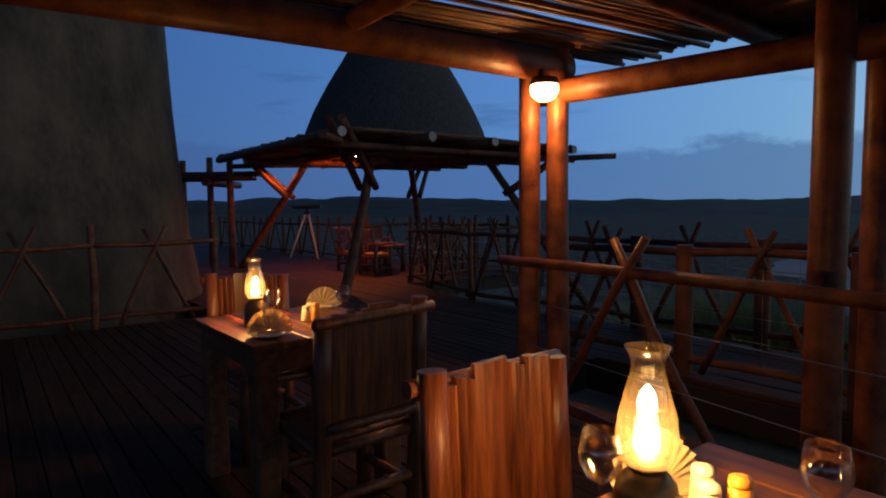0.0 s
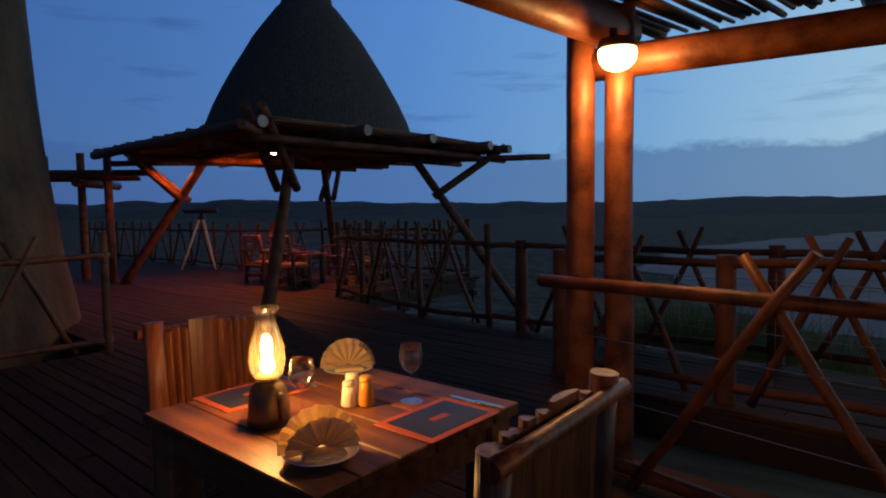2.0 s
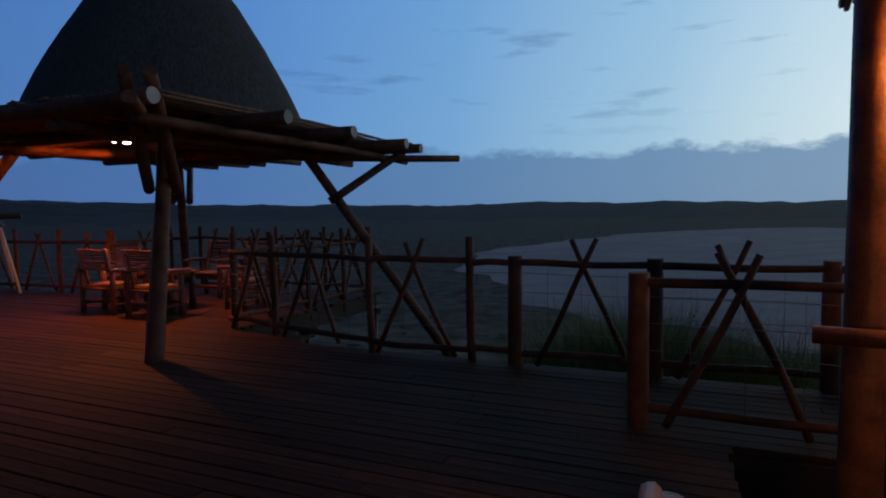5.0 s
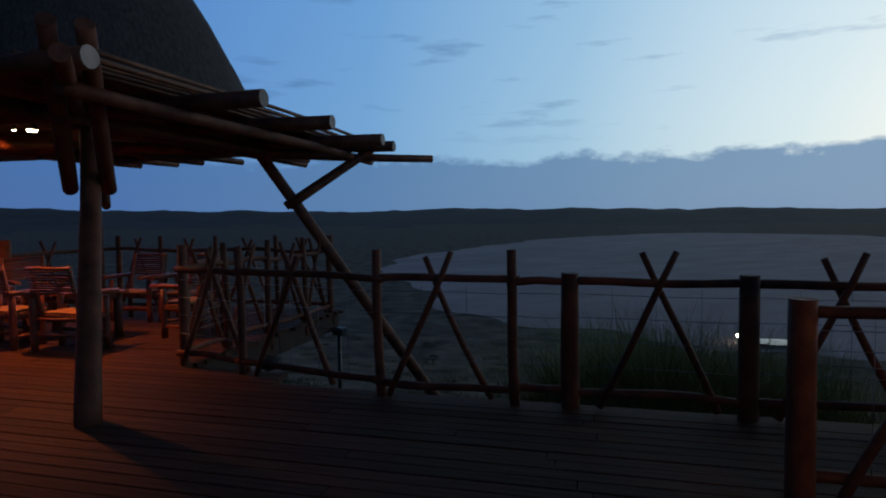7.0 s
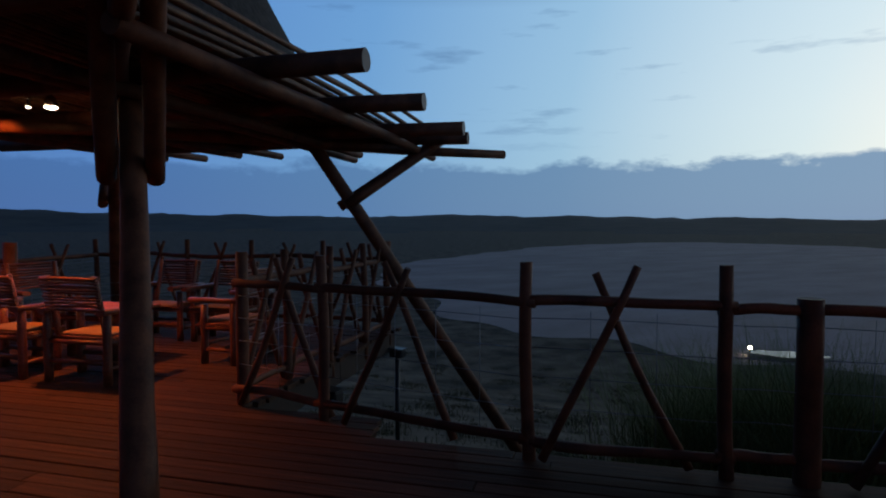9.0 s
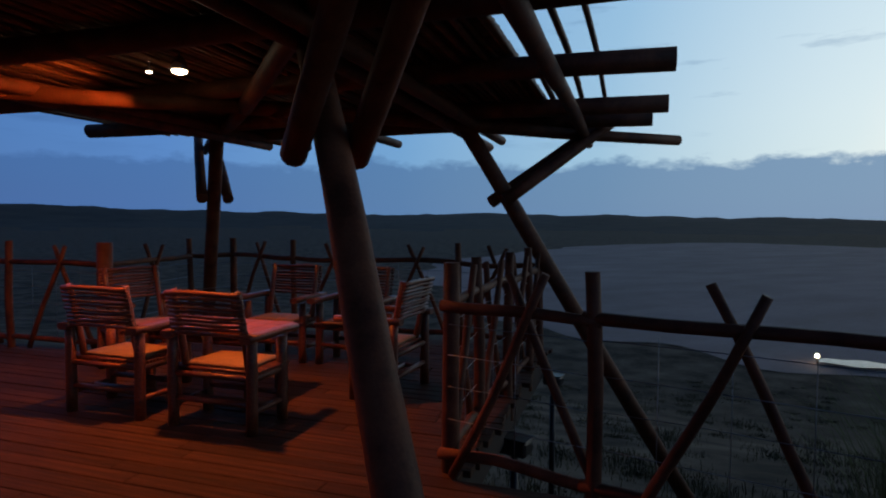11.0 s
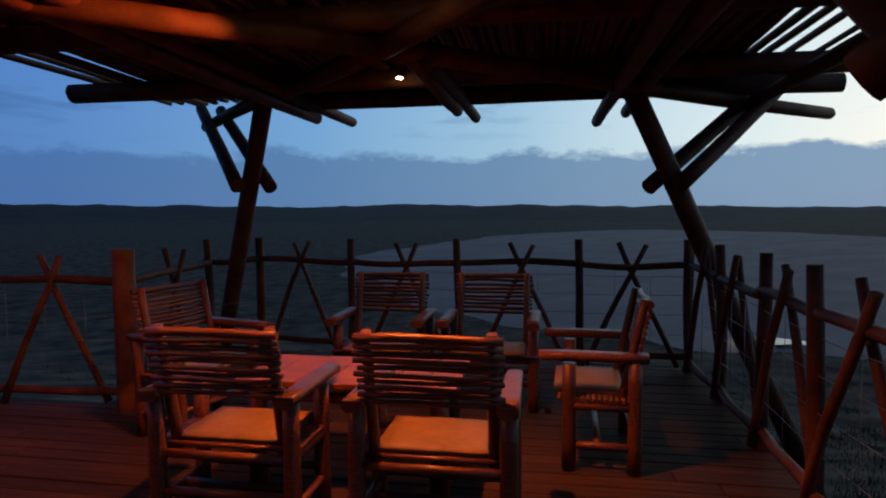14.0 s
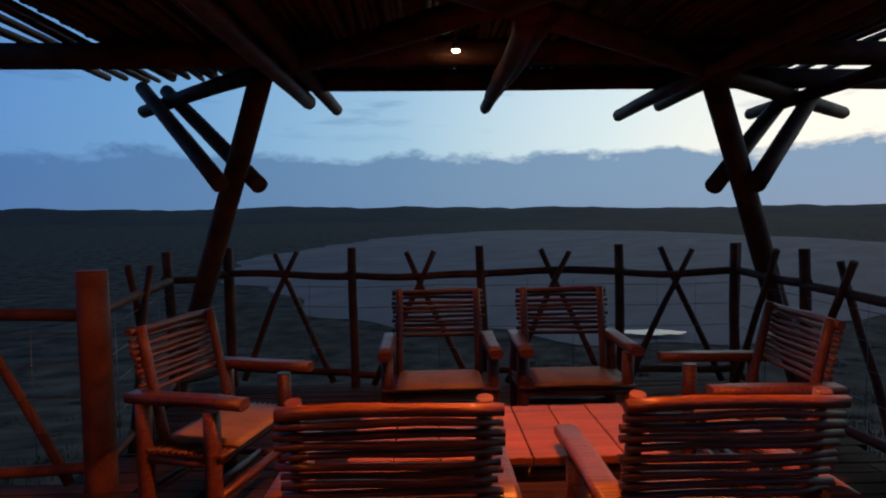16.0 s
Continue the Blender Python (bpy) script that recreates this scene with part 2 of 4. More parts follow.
lit, mixed = t.nodes.new("ShaderNodeBsdfTranslucent"), t.nodes.new("ShaderNodeMixShader")
lit.inputs["Color"].default_value = (0.85, 0.66, 0.38, 1)
mixed.inputs[0].default_value = 0.5
t.links.new(t.nodes["Principled BSDF"].outputs[0], mixed.inputs[1])
t.links.new(lit.outputs[0], mixed.inputs[2])
t.links.new(mixed.outputs[0], t.nodes["Material Output"].inputs["Surface"])
FLAME = glowing("flame", (1.0, 0.66, 0.26), 40)
BULB = glowing("porch lamp glass", (1.0, 0.66, 0.26), 14)
SPOT = glowing("spot bulb", (1.0, 0.80, 0.52), 22)


# ---- mesh helpers ----
def finish(name, bm, mat, parent=None, label="", smooth=True):
    me = bpy.data.meshes.new(name)
    bm.to_mesh(me)
    bm.free()
    for m in (mat if isinstance(mat, (list, tuple)) else [mat]):
        me.materials.append(m)
    if smooth:
        me.shade_auto(radians(40)) if hasattr(me, "shade_auto") else me.polygons.foreach_set("use_smooth", [len(p.vertices) == 4 and max(abs(c) for c in p.normal) < 2 for p in me.polygons])
    ob = new(name, me)
    if parent:
        ob.parent = parent
    if label:
        ob["label"] = label
    return ob


def part(name, bm, mat, parent, label="", smooth=True):
    return finish(name, bm, mat, parent, label, smooth)


def thing(name, place, label, category, turn=-45.0, group="", kind=""):
    ob = new(name)
    ob.empty_display_size = 0.1
    ob.matrix_basis = pose(*place, 0, 0, turn)
    return tagged(ob, label, category, group, kind)


def tube(bm, a, b, r0, r1=None, seg=10, rings=1, wobble=0.0, bend=0.0, rng=random, end=0):
    """A round pole from a to b, uneven by wobble and bent by bend; end: the material of its sawn ends."""
    a, b = Vector(a), Vector(b)
    r1 = r0 if r1 is None else r1
    q = (b - a).to_track_quat("Z", "Y")
    off = Vector((rng.uniform(-1, 1), rng.uniform(-1, 1), 0)) * bend
    ph = rng.uniform(0, 50)
    loops = []
    for i in range(rings + 1):
        f = i / rings
        c = a.lerp(b, f) + q @ (off * math.sin(f * math.pi) + Vector((math.sin(ph + f * 9), math.cos(ph * 1.7 + f * 7), 0)) * bend * 0.3)
        r = r0 + (r1 - r0) * f
        loops.append([bm.verts.new(c + q @ Vector((math.cos(k * math.tau / seg), math.sin(k * math.tau / seg), 0)) * r * (1 + wobble * math.sin(ph + 3 * k * math.tau / seg + f * 5) * 0.5 + wobble * rng.uniform(-0.5, 0.5))) for k in range(seg)])
    for i in range(rings):
        for k in range(seg):
            fc = bm.faces.new((loops[i][k], loops[i][(k + 1) % seg], loops[i + 1][(k + 1) % seg], loops[i + 1][k]))
            fc.smooth = True
    for lp in (loops[0][::-1], loops[-1]):
        bm.faces.new(lp).material_index = end
    return bm


def pole(name, a, b, r0, r1=None, mat=None, parent=None, seg=12, rings=5, wobble=0.06, bend=0.0, label="", end=None):
    bm = tube(bmesh.new(), a, b, r0, r1, seg, rings, wobble, bend, end=1 if end else 0)
    return part(name, bm, [mat or POLE, end] if end else (mat or POLE), parent, label, smooth=False)


def block(bm, x0, y0, z0, x1, y1, z1, bevel=0.006):
    g = bmesh.ops.create_cube(bm, size=1)
    for v in g["verts"]:
        v.co = Vector(((x0 + x1) / 2 + v.co.x * (x1 - x0), (y0 + y1) / 2 + v.co.y * (y1 - y0), (z0 + z1) / 2 + v.co.z * (z1 - z0)))
    if bevel:
        es = list({e for v in g["verts"] for e in v.link_edges})
        bmesh.ops.bevel(bm, geom=es, offset=bevel, segments=1, affect="EDGES")
    return bm


def lathe(bm, profile, seg=24, close=True, centre=(0, 0), rough=0.0):
    loops = []
    for r, z in profile:
        loops.append([bm.verts.new((centre[0] + math.cos(k * math.tau / seg) * r * (1 + random.uniform(-rough, rough)), centre[1] + math.sin(k * math.tau / seg) * r * (1 + random.uniform(-rough, rough)), z)) for k in range(seg)])
    for i in range(len(loops) - 1):
        for k in range(seg):
            bm.faces.new((loops[i][k], loops[i][(k + 1) % seg], loops[i + 1][(k + 1) % seg], loops[i + 1][k])).smooth = True
    if close:
        bm.faces.new(loops[0][::-1])
        bm.faces.new(loops[-1])
    return bm


# ---- land ----
def fall(x, y):
    """Height of the land: it drops from the deck to the clay pan, then rises into low hills."""
    s, d = (x + y) * R2, math.hypot(x + 1, y - 12)
    k = min(max((s - 7.0) / 62, 0), 1)
    z = -0.75 - 11.4 * k * (1.5 - 0.5 * k * k)
    back = min(max((d - 25) / 100, 0), 1)
    z = min(z, -0.75 - 11.0 * back)
    h = min(max((d - 850) / 750, 0), 1)
    west = min(max((0.35 - math.atan2(x, y)) / 0.6, 0), 1)
    z += h * h * (3 - 2 * h) * (35 + 13 * west - 15 * min(max((math.atan2(x, y) - 0.75) / 0.45, 0), 1) + 15 * noise.noise((x / 330, y / 330, 3.1)) + (9 + 6 * west) * noise.noise((x / 110, y / 110, 7.7)) + 4 * noise.noise((x / 45, y / 45, 2.2)))
    z += 0.10 * noise.noise((x / 3, y / 3, 0)) * min(d / 8, 1) * (1 - h) + (1 - h) * 0.5 * noise.noise((x / 25, y / 25, 5)) * min(d / 60, 1)
    return z


def pan_inside(x, y):
    dx, dy = x - 226, y - 150
    a, c = (dx * 0.8 + dy * 0.6) / 206, (-dx * 0.6 + dy * 0.8) / 116
    th = math.atan2(c, a)
    return a * a + c * c - (1 + 0.10 * math.sin(3 * th + 1) + 0.05 * math.sin(7 * th) + 0.03 * math.sin(17 * th))


bm = bmesh.new()
radii = [0.01] + [2.2 * 1.105 ** i for i in range(74)]
COUNT = 420
rows = [[bm.verts.new((-1 + r * math.sin(k * math.tau / COUNT), 12 + r * math.cos(k * math.tau / COUNT), 0)) for k in range(COUNT)] for r in radii]
for row in rows:
    for v in row:
        v.co.z = fall(v.co.x, v.co.y)
        edge = min(max((pan_inside(v.co.x, v.co.y) - 0.02) / 0.45, 0), 1)
        v.co.z = -12.12 + (v.co.z + 12.12) * edge * edge * (3 - 2 * edge)
for i in range(len(rows) - 1):
    for k in range(COUNT):
        bm.faces.new((rows[i][k], rows[i + 1][k], rows[i + 1][(k + 1) % COUNT], rows[i][(k + 1) % COUNT])).smooth = True
for fc in bm.faces:
    fc.material_index = 1 if fc.calc_center_median().length > 980 + 260 * noise.noise(fc.calc_center_median() / 300) else 0
bmesh.ops.recalc_face_normals(bm, faces=bm.faces)
tagged(finish("ground", bm, [SCRUB, WOODS]), "dry green-brown scrubland sloping to the plain and hills", "ground", kind="structure")

bm = bmesh.new()
mid = bm.verts.new((226, 150, -12.05))
rim = []
for k in range(360):
    th = k * math.tau / 360
    g = math.sqrt(1 + 0.10 * math.sin(3 * th + 1) + 0.05 * math.sin(7 * th) + 0.03 * math.sin(17 * th) + 0.02 * math.sin(41 * th))
    a, c = math.cos(th) * 206 * g, math.sin(th) * 116 * g
    rim.append(bm.verts.new((226 + a * 0.8 - c * 0.6, 150 + a * 0.6 + c * 0.8, -12.05)))
for k in range(360):
    bm.faces.new((mid, rim[k], rim[(k + 1) % 360]))
tagged(finish("clay_pan", bm, CLAY), "wide pale dry clay pan below the deck", "clay pan", kind="structure")


def blades(name, spots, height, width, mat, label, category, spread):
    bm = bmesh.new()
    for x, y, z, size in spots:
        for _ in range(spread):
            ang, lean = random.uniform(0, math.tau), random.uniform(0.1, 0.75)
            h = height * size * random.uniform(0.5, 1.1)
            ox, oy = random.gauss(0, 0.22) * size, random.gauss(0, 0.22) * size
            w = width * random.uniform(0.6, 1.3)
            dx, dy = math.cos(ang), math.sin(ang)
            p = Vector((x + ox, y + oy, z - 0.05))
            side = Vector((-dy, dx, 0)) * w
            midp = p + Vector((dx * lean * h * 0.35, dy * lean * h * 0.35, h * 0.6))
            tip = p + Vector((dx * lean * h, dy * lean * h, h * random.uniform(0.75, 1.0)))
            v = [bm.verts.new(q) for q in (p - side, p + side, midp + side * 0.8, midp - side * 0.8, tip)]
            bm.faces.new(v[:4])
            bm.faces.new((v[3], v[2], v[4]))
    return tagged(finish(name, bm, mat, smooth=False), label, category, kind="stuff")


random.seed(5)
spots = []
while len(spots) < 3400:
    d, ang = 4 + 62 * random.random() ** 1.4, radians(random.uniform(-25, 120))
    cx, cy = 1.5 + d * math.sin(ang), 12 + d * math.cos(ang)
    clump = random.uniform(0.5, 1.7)
    for _ in range(random.randint(3, 9)):
        x, y = cx + random.gauss(0, 0.3 * clump), cy + random.gauss(0, 0.3 * clump)
        u, s = (x - y) * R2, (x + y) * R2
        if (s < 8.9 or (s < 13 and u < -9.7)) or pan_inside(x, y) < 0.02 or fall(x, y) < -12.0:
            continue
        spots.append((x, y, fall(x, y), clump * random.uniform(0.5, 1.2)))
blades("grass_tufts", spots, 0.22, 0.009, TUFT, "low dry grass tufts scattered on the slope", "grass", 24)
for u, s, size in ((-6.1, 11.3, 0.95), (-5.2, 10.9, 1.05), (-4.4, 10.9, 0.95), (-5.6, 12.2, 1.05), (-3.6, 11.3, 0.9)):
    p = at(u, s)
    blades("grass_bush", [(p.x + random.gauss(0, 0.35), p.y + random.gauss(0, 0.35), fall(p.x, p.y), size) for _ in range(9)], 2.2, 0.0045, BUSH, "soft green plume grass growing beyond the fence", "bush", 380)

# waterhole with its own small lamp
p = Vector((56.0, 44.0, 0))
p.z = fall(p.x, p.y) + 0.03
bm = bmesh.new()
ring = []
for k in range(28):
    along, out = 3.6 * math.cos(k * math.tau / 28) * (1 + 0.12 * math.sin(k * 2.1)), 1.5 * math.sin(k * math.tau / 28) * (1 + 0.2 * math.sin(k * 1.3))
    ring.append(bm.verts.new((p.x + 0.6 * (along + 3.4) + 0.8 * out, p.y - 0.8 * (along + 3.4) + 0.6 * out, p.z + 0.25)))
bm.faces.new(ring)
tagged(finish("waterhole", bm, PUDDLE), "small shallow waterhole at the edge of the pan", "waterhole", kind="structure")
post = thing("waterhole_lamp", p, "small glowing lamp on a short post by the waterhole", "lamp")
pole("post", (0, 0, -0.4), (0, 0, 0.45), 0.05, 0.05, OLD, post)
part("bulb", lathe(bmesh.new(), [(0.03, 0.45), (0.17, 0.55), (0.2, 0.68), (0.09, 0.82)], 10), SPOT, post)


# ---- deck ----
def deck_spans(s):
    """Stretches of u that the deck covers at s."""
    if s < 4.95:
        return [(-9.1, 3.5)]
    if 5.8 < s < 6.85:
        return [(-27, -4.5)]
    if s < 8.42:
        return [(-27, 3.5)]
    if s < 8.75:
        return [(-27, -8.9)]
    if s < 10.65:
        return [(-27, -10.05)]
    return [(-14.85, -10.05)]


floor = thing("floor", (0, 0, 0), "dark reddish timber decking boards with narrow gaps", "deck", kind="structure")
# joists as solid slabs; their dark colour stands in for shade in the gaps
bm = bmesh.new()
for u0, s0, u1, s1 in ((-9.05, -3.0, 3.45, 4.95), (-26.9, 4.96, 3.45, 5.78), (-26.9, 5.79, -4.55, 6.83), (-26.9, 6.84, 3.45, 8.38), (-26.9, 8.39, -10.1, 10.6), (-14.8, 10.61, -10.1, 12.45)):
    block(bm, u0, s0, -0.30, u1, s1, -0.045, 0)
part("joists", bm, UNDER, floor, "joists as solid slabs, coloured near-black for shade below the boards", smooth=False)

# ---- fences ----
def stays(parent, u, s, du, ds, mat=OLD, h=1.18, spread=0.42, lean=1.0):
    """Two thin poles crossed at the rail, in the fence's line."""
    for k in (-1, 1):
        o = 0.035 * k
        a = Vector((u + du * spread * k - ds * o, s + ds * spread * k + du * o, 0.02))
        b = Vector((u - du * 0.12 * k * lean - ds * o, s - ds * 0.12 * k * lean + du * o, h + random.uniform(-0.03, 0.03)))
        pole("stay", a, b, 0.028, 0.024, mat, parent, 8, 5, 0.12, 0.018)


def fence(name, points, label, wires=True, mat=OLD, low=0.12, high=0.98, shift=0.0):
    """points: (u, s, kind); kind 's' stout post, 't' tall thin post. A rail runs from each to the next."""
    f = thing(name, (0, 0, 0), label, "fence")
    for u, s, kind in points:
        if kind == "s":
            pole("post", (u, s, -0.3), (u, s, 1.04), 0.072, 0.068, mat, f, 12, 4, 0.05, end=mat)
        elif kind == "m":
            pole("post", (u, s, -0.3), (u, s, 1.23), 0.052, 0.048, mat, f, 12, 4, 0.05)
        elif kind == "S":
            pole("post", (u, s, -0.3), (u, s, 1.22), 0.085, 0.08, mat, f, 14, 4, 0.05)
        elif kind == "t":
            pole("post", (u + 0.02, s, -0.2), (u + random.uniform(-0.02, 0.02), s, 1.22), 0.042, 0.038, mat, f, 10, 5, 0.06, 0.012)
    for (u0, s0, _), (u1, s1, _) in zip(points, points[1:]):
        d = math.hypot(u1 - u0, s1 - s0)
        du, ds = (u1 - u0) / d, (s1 - s0) / d
        for z in (high, low):
            pole("rail", (u0 - du * 0.05, s0 - ds * 0.05, z + random.uniform(-0.01, 0.01)), (u1 + du * 0.05, s1 + ds * 0.05, z + random.uniform(-0.01, 0.01)), 0.034, 0.03, mat, f, 9, 8, 0.08, 0.022)
        if wires:
            for z in (0.88, 0.70, 0.52, 0.33):
                part("wire", tube(bmesh.new(), (u0, s0, z), (u1, s1, z - 0.01), 0.0025, None, 4, 3, 0, 0.008), WIRE, f, smooth=False)
            n = max(int(d / 0.3), 1)
            for i in range(1, n):
                x, y = u0 + du * d * i / n, s0 + ds * d * i / n
                part("wire", tube(bmesh.new(), (x, y, 0.15), (x, y, 0.93), 0.0022, None, 4, 1), WIRE, f, smooth=False)
        if d > 0.6:
            move = random.uniform(-0.06, 0.06) + (shift if d > 1.5 else 0)
            stays(f, (u0 + u1) / 2 + du * move, (s0 + s1) / 2 + ds * move, du, ds, mat)
    return f


random.seed(11)
fence("walkway_fence", [(-10.16, 8.80, "n"), (-9.35, 8.62, "t"), (-7.8, 8.26, "t"), (-6.68, 8.26, "t"), (-6.25, 8.3, "s"), (-5.0, 8.28, "s"), (-3.69, 8.36, "s"), (-2.4, 8.36, "s"), (-1.1, 8.36, "s"), (0.2, 8.36, "s"), (1.5, 8.36, "s"), (2.8, 8.36, "s")], "rough pole fence with crossed stays along the walkway edge", shift=-0.17)
fence("ramp_fence", [(-5.04, 7.05, "s"), (-3.75, 7.05, "s"), (-2.5, 7.0, "s"), (-1.2, 7.0, "s"), (0.1, 7.0, "s"), (1.4, 7.0, "s"), (2.7, 7.0, "s")], "rough pole fence dividing the walkway from the dining deck")
fence("gazebo_fence", [(-10.16, 8.85, "m"), (-10.19, 9.61, "t"), (-10.15, 10.43, "t"), (-10.13, 11.36, "t"), (-10.15, 12.25, "t")], "pole fence with wire mesh beside the gazebo deck")
fence("gazebo_fence", [(-10.15, 12.27, "t"), (-11.13, 12.32, "t"), (-12.31, 12.41, "t"), (-13.45, 12.42, "t"), (-14.6, 12.7, "t")], "pole fence with wire mesh facing the pan")
fence("gazebo_fence", [(-14.6, 12.7, "t"), (-14.92, 12.2, "t"), (-14.62, 10.56, "S")], "short pole fence with a stout corner post")
fence("far_fence", [(-14.62, 10.56, "n"), (-15.95, 10.48, "t"), (-17.3, 10.5, "t"), (-18.6, 10.5, "t"), (-19.9, 10.5, "t"), (-21.2, 10.5, "t"), (-22.5, 10.5, "t"), (-23.8, 10.5, "t"), (-25.1, 10.5, "t"), (-26.4, 10.5, "t")], "rough pole fence with crossed stays along the far deck edge")
fence("side_rail", [(-9.05, 1.0, "t"), (-9.05, 2.3, "t"), (-9.05, 3.55, "t"), (-9.03, 4.93, "t")], "reddish pole railing in front of the plastered tower", wires=False, mat=POLE)

# railing under the dining roof
f = thing("porch_rail", (0, 0, 0), "polished reddish pole railing with crossed stays under the dining roof", "railing")
pole("rail", (-4.30, 5.50, 0.985), (0.6, 4.68, 0.97), 0.034, 0.030, POLE, f, 12, 12, 0.05, 0.02, "smooth varnished handrail pole")
pole("rail", (-4.3, 5.50, 0.10), (0.6, 4.68, 0.10), 0.036, 0.032, POLE, f, 10, 12, 0.06, 0.02)
for u in (-3.10, -0.75):
    stays(f, u, 5.48 - 0.168 * (u + 4.16), 0.986, -0.165, POLE, 1.17, 0.62, 1.25)
for z in (0.72, 0.42):
    part("wire", tube(bmesh.new(), (-4.0, 5.45, z), (0.6, 4.68, z), 0.003, None, 5, 4, 0, 0.01), WIRE, f, "taut steel wire", smooth=False)

# ---- dining roof ----
roof = thing("dining_roof", (0, 0, 0), "open timber roof of poles and sticks over the dining deck", "pergola", kind="structure")
for u, s in ((-4.10, 5.60), (-3.92, 5.69), (-2.28, 5.72), (-2.24, 6.29), (3.1, 5.9), (-5.0, -2.5), (3.1, -2.5)):
    big = 0.086 if (u, s) == (-2.28, 5.72) else 0.078
    pole("post", (u, s, -1.0), (u, s, 2.42), big, big * 0.94, POLE, roof, 16, 8, 0.05, 0.012)
pole("beam", (-3.93, 5.78, 2.30), (-5.13, -2.9, 2.32), 0.105, 0.10, POLE, roof, 16, 12, 0.05, 0.03, "knotty peeled log beam")
pole("beam", (-4.12, 5.66, 2.14), (3.4, 6.75, 2.14), 0.085, 0.085, POLE, roof, 16, 12, 0.05, 0.03)
for s in (4.2, 2.9, 1.5, 0.1, -1.3, -2.6):
    pole("rafter", (-4.1 - 0.15 * (5.07 - s), s, 2.385), (3.4, s, 2.385), 0.06, 0.055, POLE, roof, 12, 10, 0.06, 0.03)
for u in (-2.9, -1.3, 0.4, 2.0):
    pole("rafter", (u, 6.9, 2.38), (u, -2.9, 2.38), 0.065, 0.06, POLE, roof, 12, 10, 0.06, 0.03)
bm = bmesh.new()
u = -4.25
while u < -2.85:
    tube(bm, (u + 0.2, 6.5 + random.uniform(-0.1, 0.1), 2.465), (u - 0.75 + random.uniform(-0.04, 0.04), 0.0, 2.465), random.uniform(0.012, 0.02), None, 6, 10, 0.1, 0.035)
    u += random.uniform(0.030, 0.052)
s = 7.4
while s > -2.9:
    tube(bm, (-2.95 + random.uniform(-0.1, 0.1) - 0.13 * (6 - s), s, 2.455), (3.5, s + random.uniform(-0.05, 0.05), 2.455), random.uniform(0.016, 0.026), None, 6, 10, 0.1, 0.03)
    s -= random.choice((0.034, 0.036, 0.038, 0.04, 0.042, 0.058))
u = -4.2
while u < -2.9:
    tube(bm, (u - 0.74, 0.1, 2.465), (u - 1.2, -2.9, 2.465), 0.02, None, 6, 4, 0.1, 0.02)
    u += 0.042
tagged(part("stick_mat", bm, LATH, roof, "thin uneven sticks laid side by side", smooth=False), kind="stuff")

lamp = thing("porch_lamp", PORCH_LAMP, "glowing round bulkhead lamp fixed to the post top", "lamp")
part("base", lathe(bmesh.new(), [(0.05, 0.09), (0.085, 0.08), (0.095, 0.05), (0.095, 0.035)], 20), BRASS, lamp)
g = part("shade", lathe(bmesh.new(), [(0.088, 0.035), (0.092, 0.01), (0.085, -0.02), (0.062, -0.048), (0.03, -0.062), (0.004, -0.066)], 24), BULB, lamp, "bright frosted glass dome")
g.visible_shadow = False
pole("bracket", (-0.02, 0.0, 0.09), (-0.02, 0.0, 0.14), 0.02, None, BRASS, lamp, 8, 1, 0)

# ---- plastered tower and distant canopy ----
tower = tagged(finish("plaster_tower", lathe(bmesh.new(), [(3.2, -0.9), (3.02, -0.1), (2.93, 0.4), (2.82, 1.0), (2.75, 1.7), (2.69, 2.3), (2.63, 3.0), (2.58, 4.0), (2.53, 5.2), (2.3, 6.4), (1.7, 7.6), (0.5, 8.6)], 64, rough=0.004), PLASTER), "tall round tower of rough weathered mud plaster", "tower", kind="structure")
tower.location = (-7.0, 10.75, 0)
c = thing("far_canopy", (-6.1, 16.3, 0), "small pole canopy standing beyond the tower", "canopy", turn=0)
for x, y in ((0.1, 0.3), (-0.75, 0.9), (-1.9, 0.3), (-1.9, 1.6)):
    pole("post", (x, y, -0.2), (x, y, 2.78), 0.085, 0.08, POLE, c, 12, 4, 0.05)
for i, (z, x1) in enumerate(((2.20, 0.75), (2.28, 0.95), (2.30, 0.55), (2.36, 0.8), (2.22, 0.4))):
    pole("roof_pole", (-2.4, 0.1 + 0.25 * i, z), (x1, 0.12 + 0.25 * i, z), 0.06, 0.05, OLD, c, 10, 4, 0.06)
pole("beam", (-0.3, -0.2, 2.08), (-0.3, 1.6, 2.08), 0.09, 0.09, POLE, c, 12, 4, 0.05)
lan = thing("hanging_lantern", (-1.28, 4.62, 0), "dark turned wooden lantern hanging from the roof beam", "lantern")
part("body", lathe(bmesh.new(), [(0.03, 1.82), (0.06, 1.83), (0.06, 1.90), (0.035, 1.92), (0.035, 1.99), (0.065, 2.0), (0.065, 2.06), (0.03, 2.08), (0.012, 2.2)], 16), POLE, lan)
pole("hanger", (0, 0, 2.19), (0, 0, 2.46), 0.006, None, WIRE, lan, 6, 1, 0)

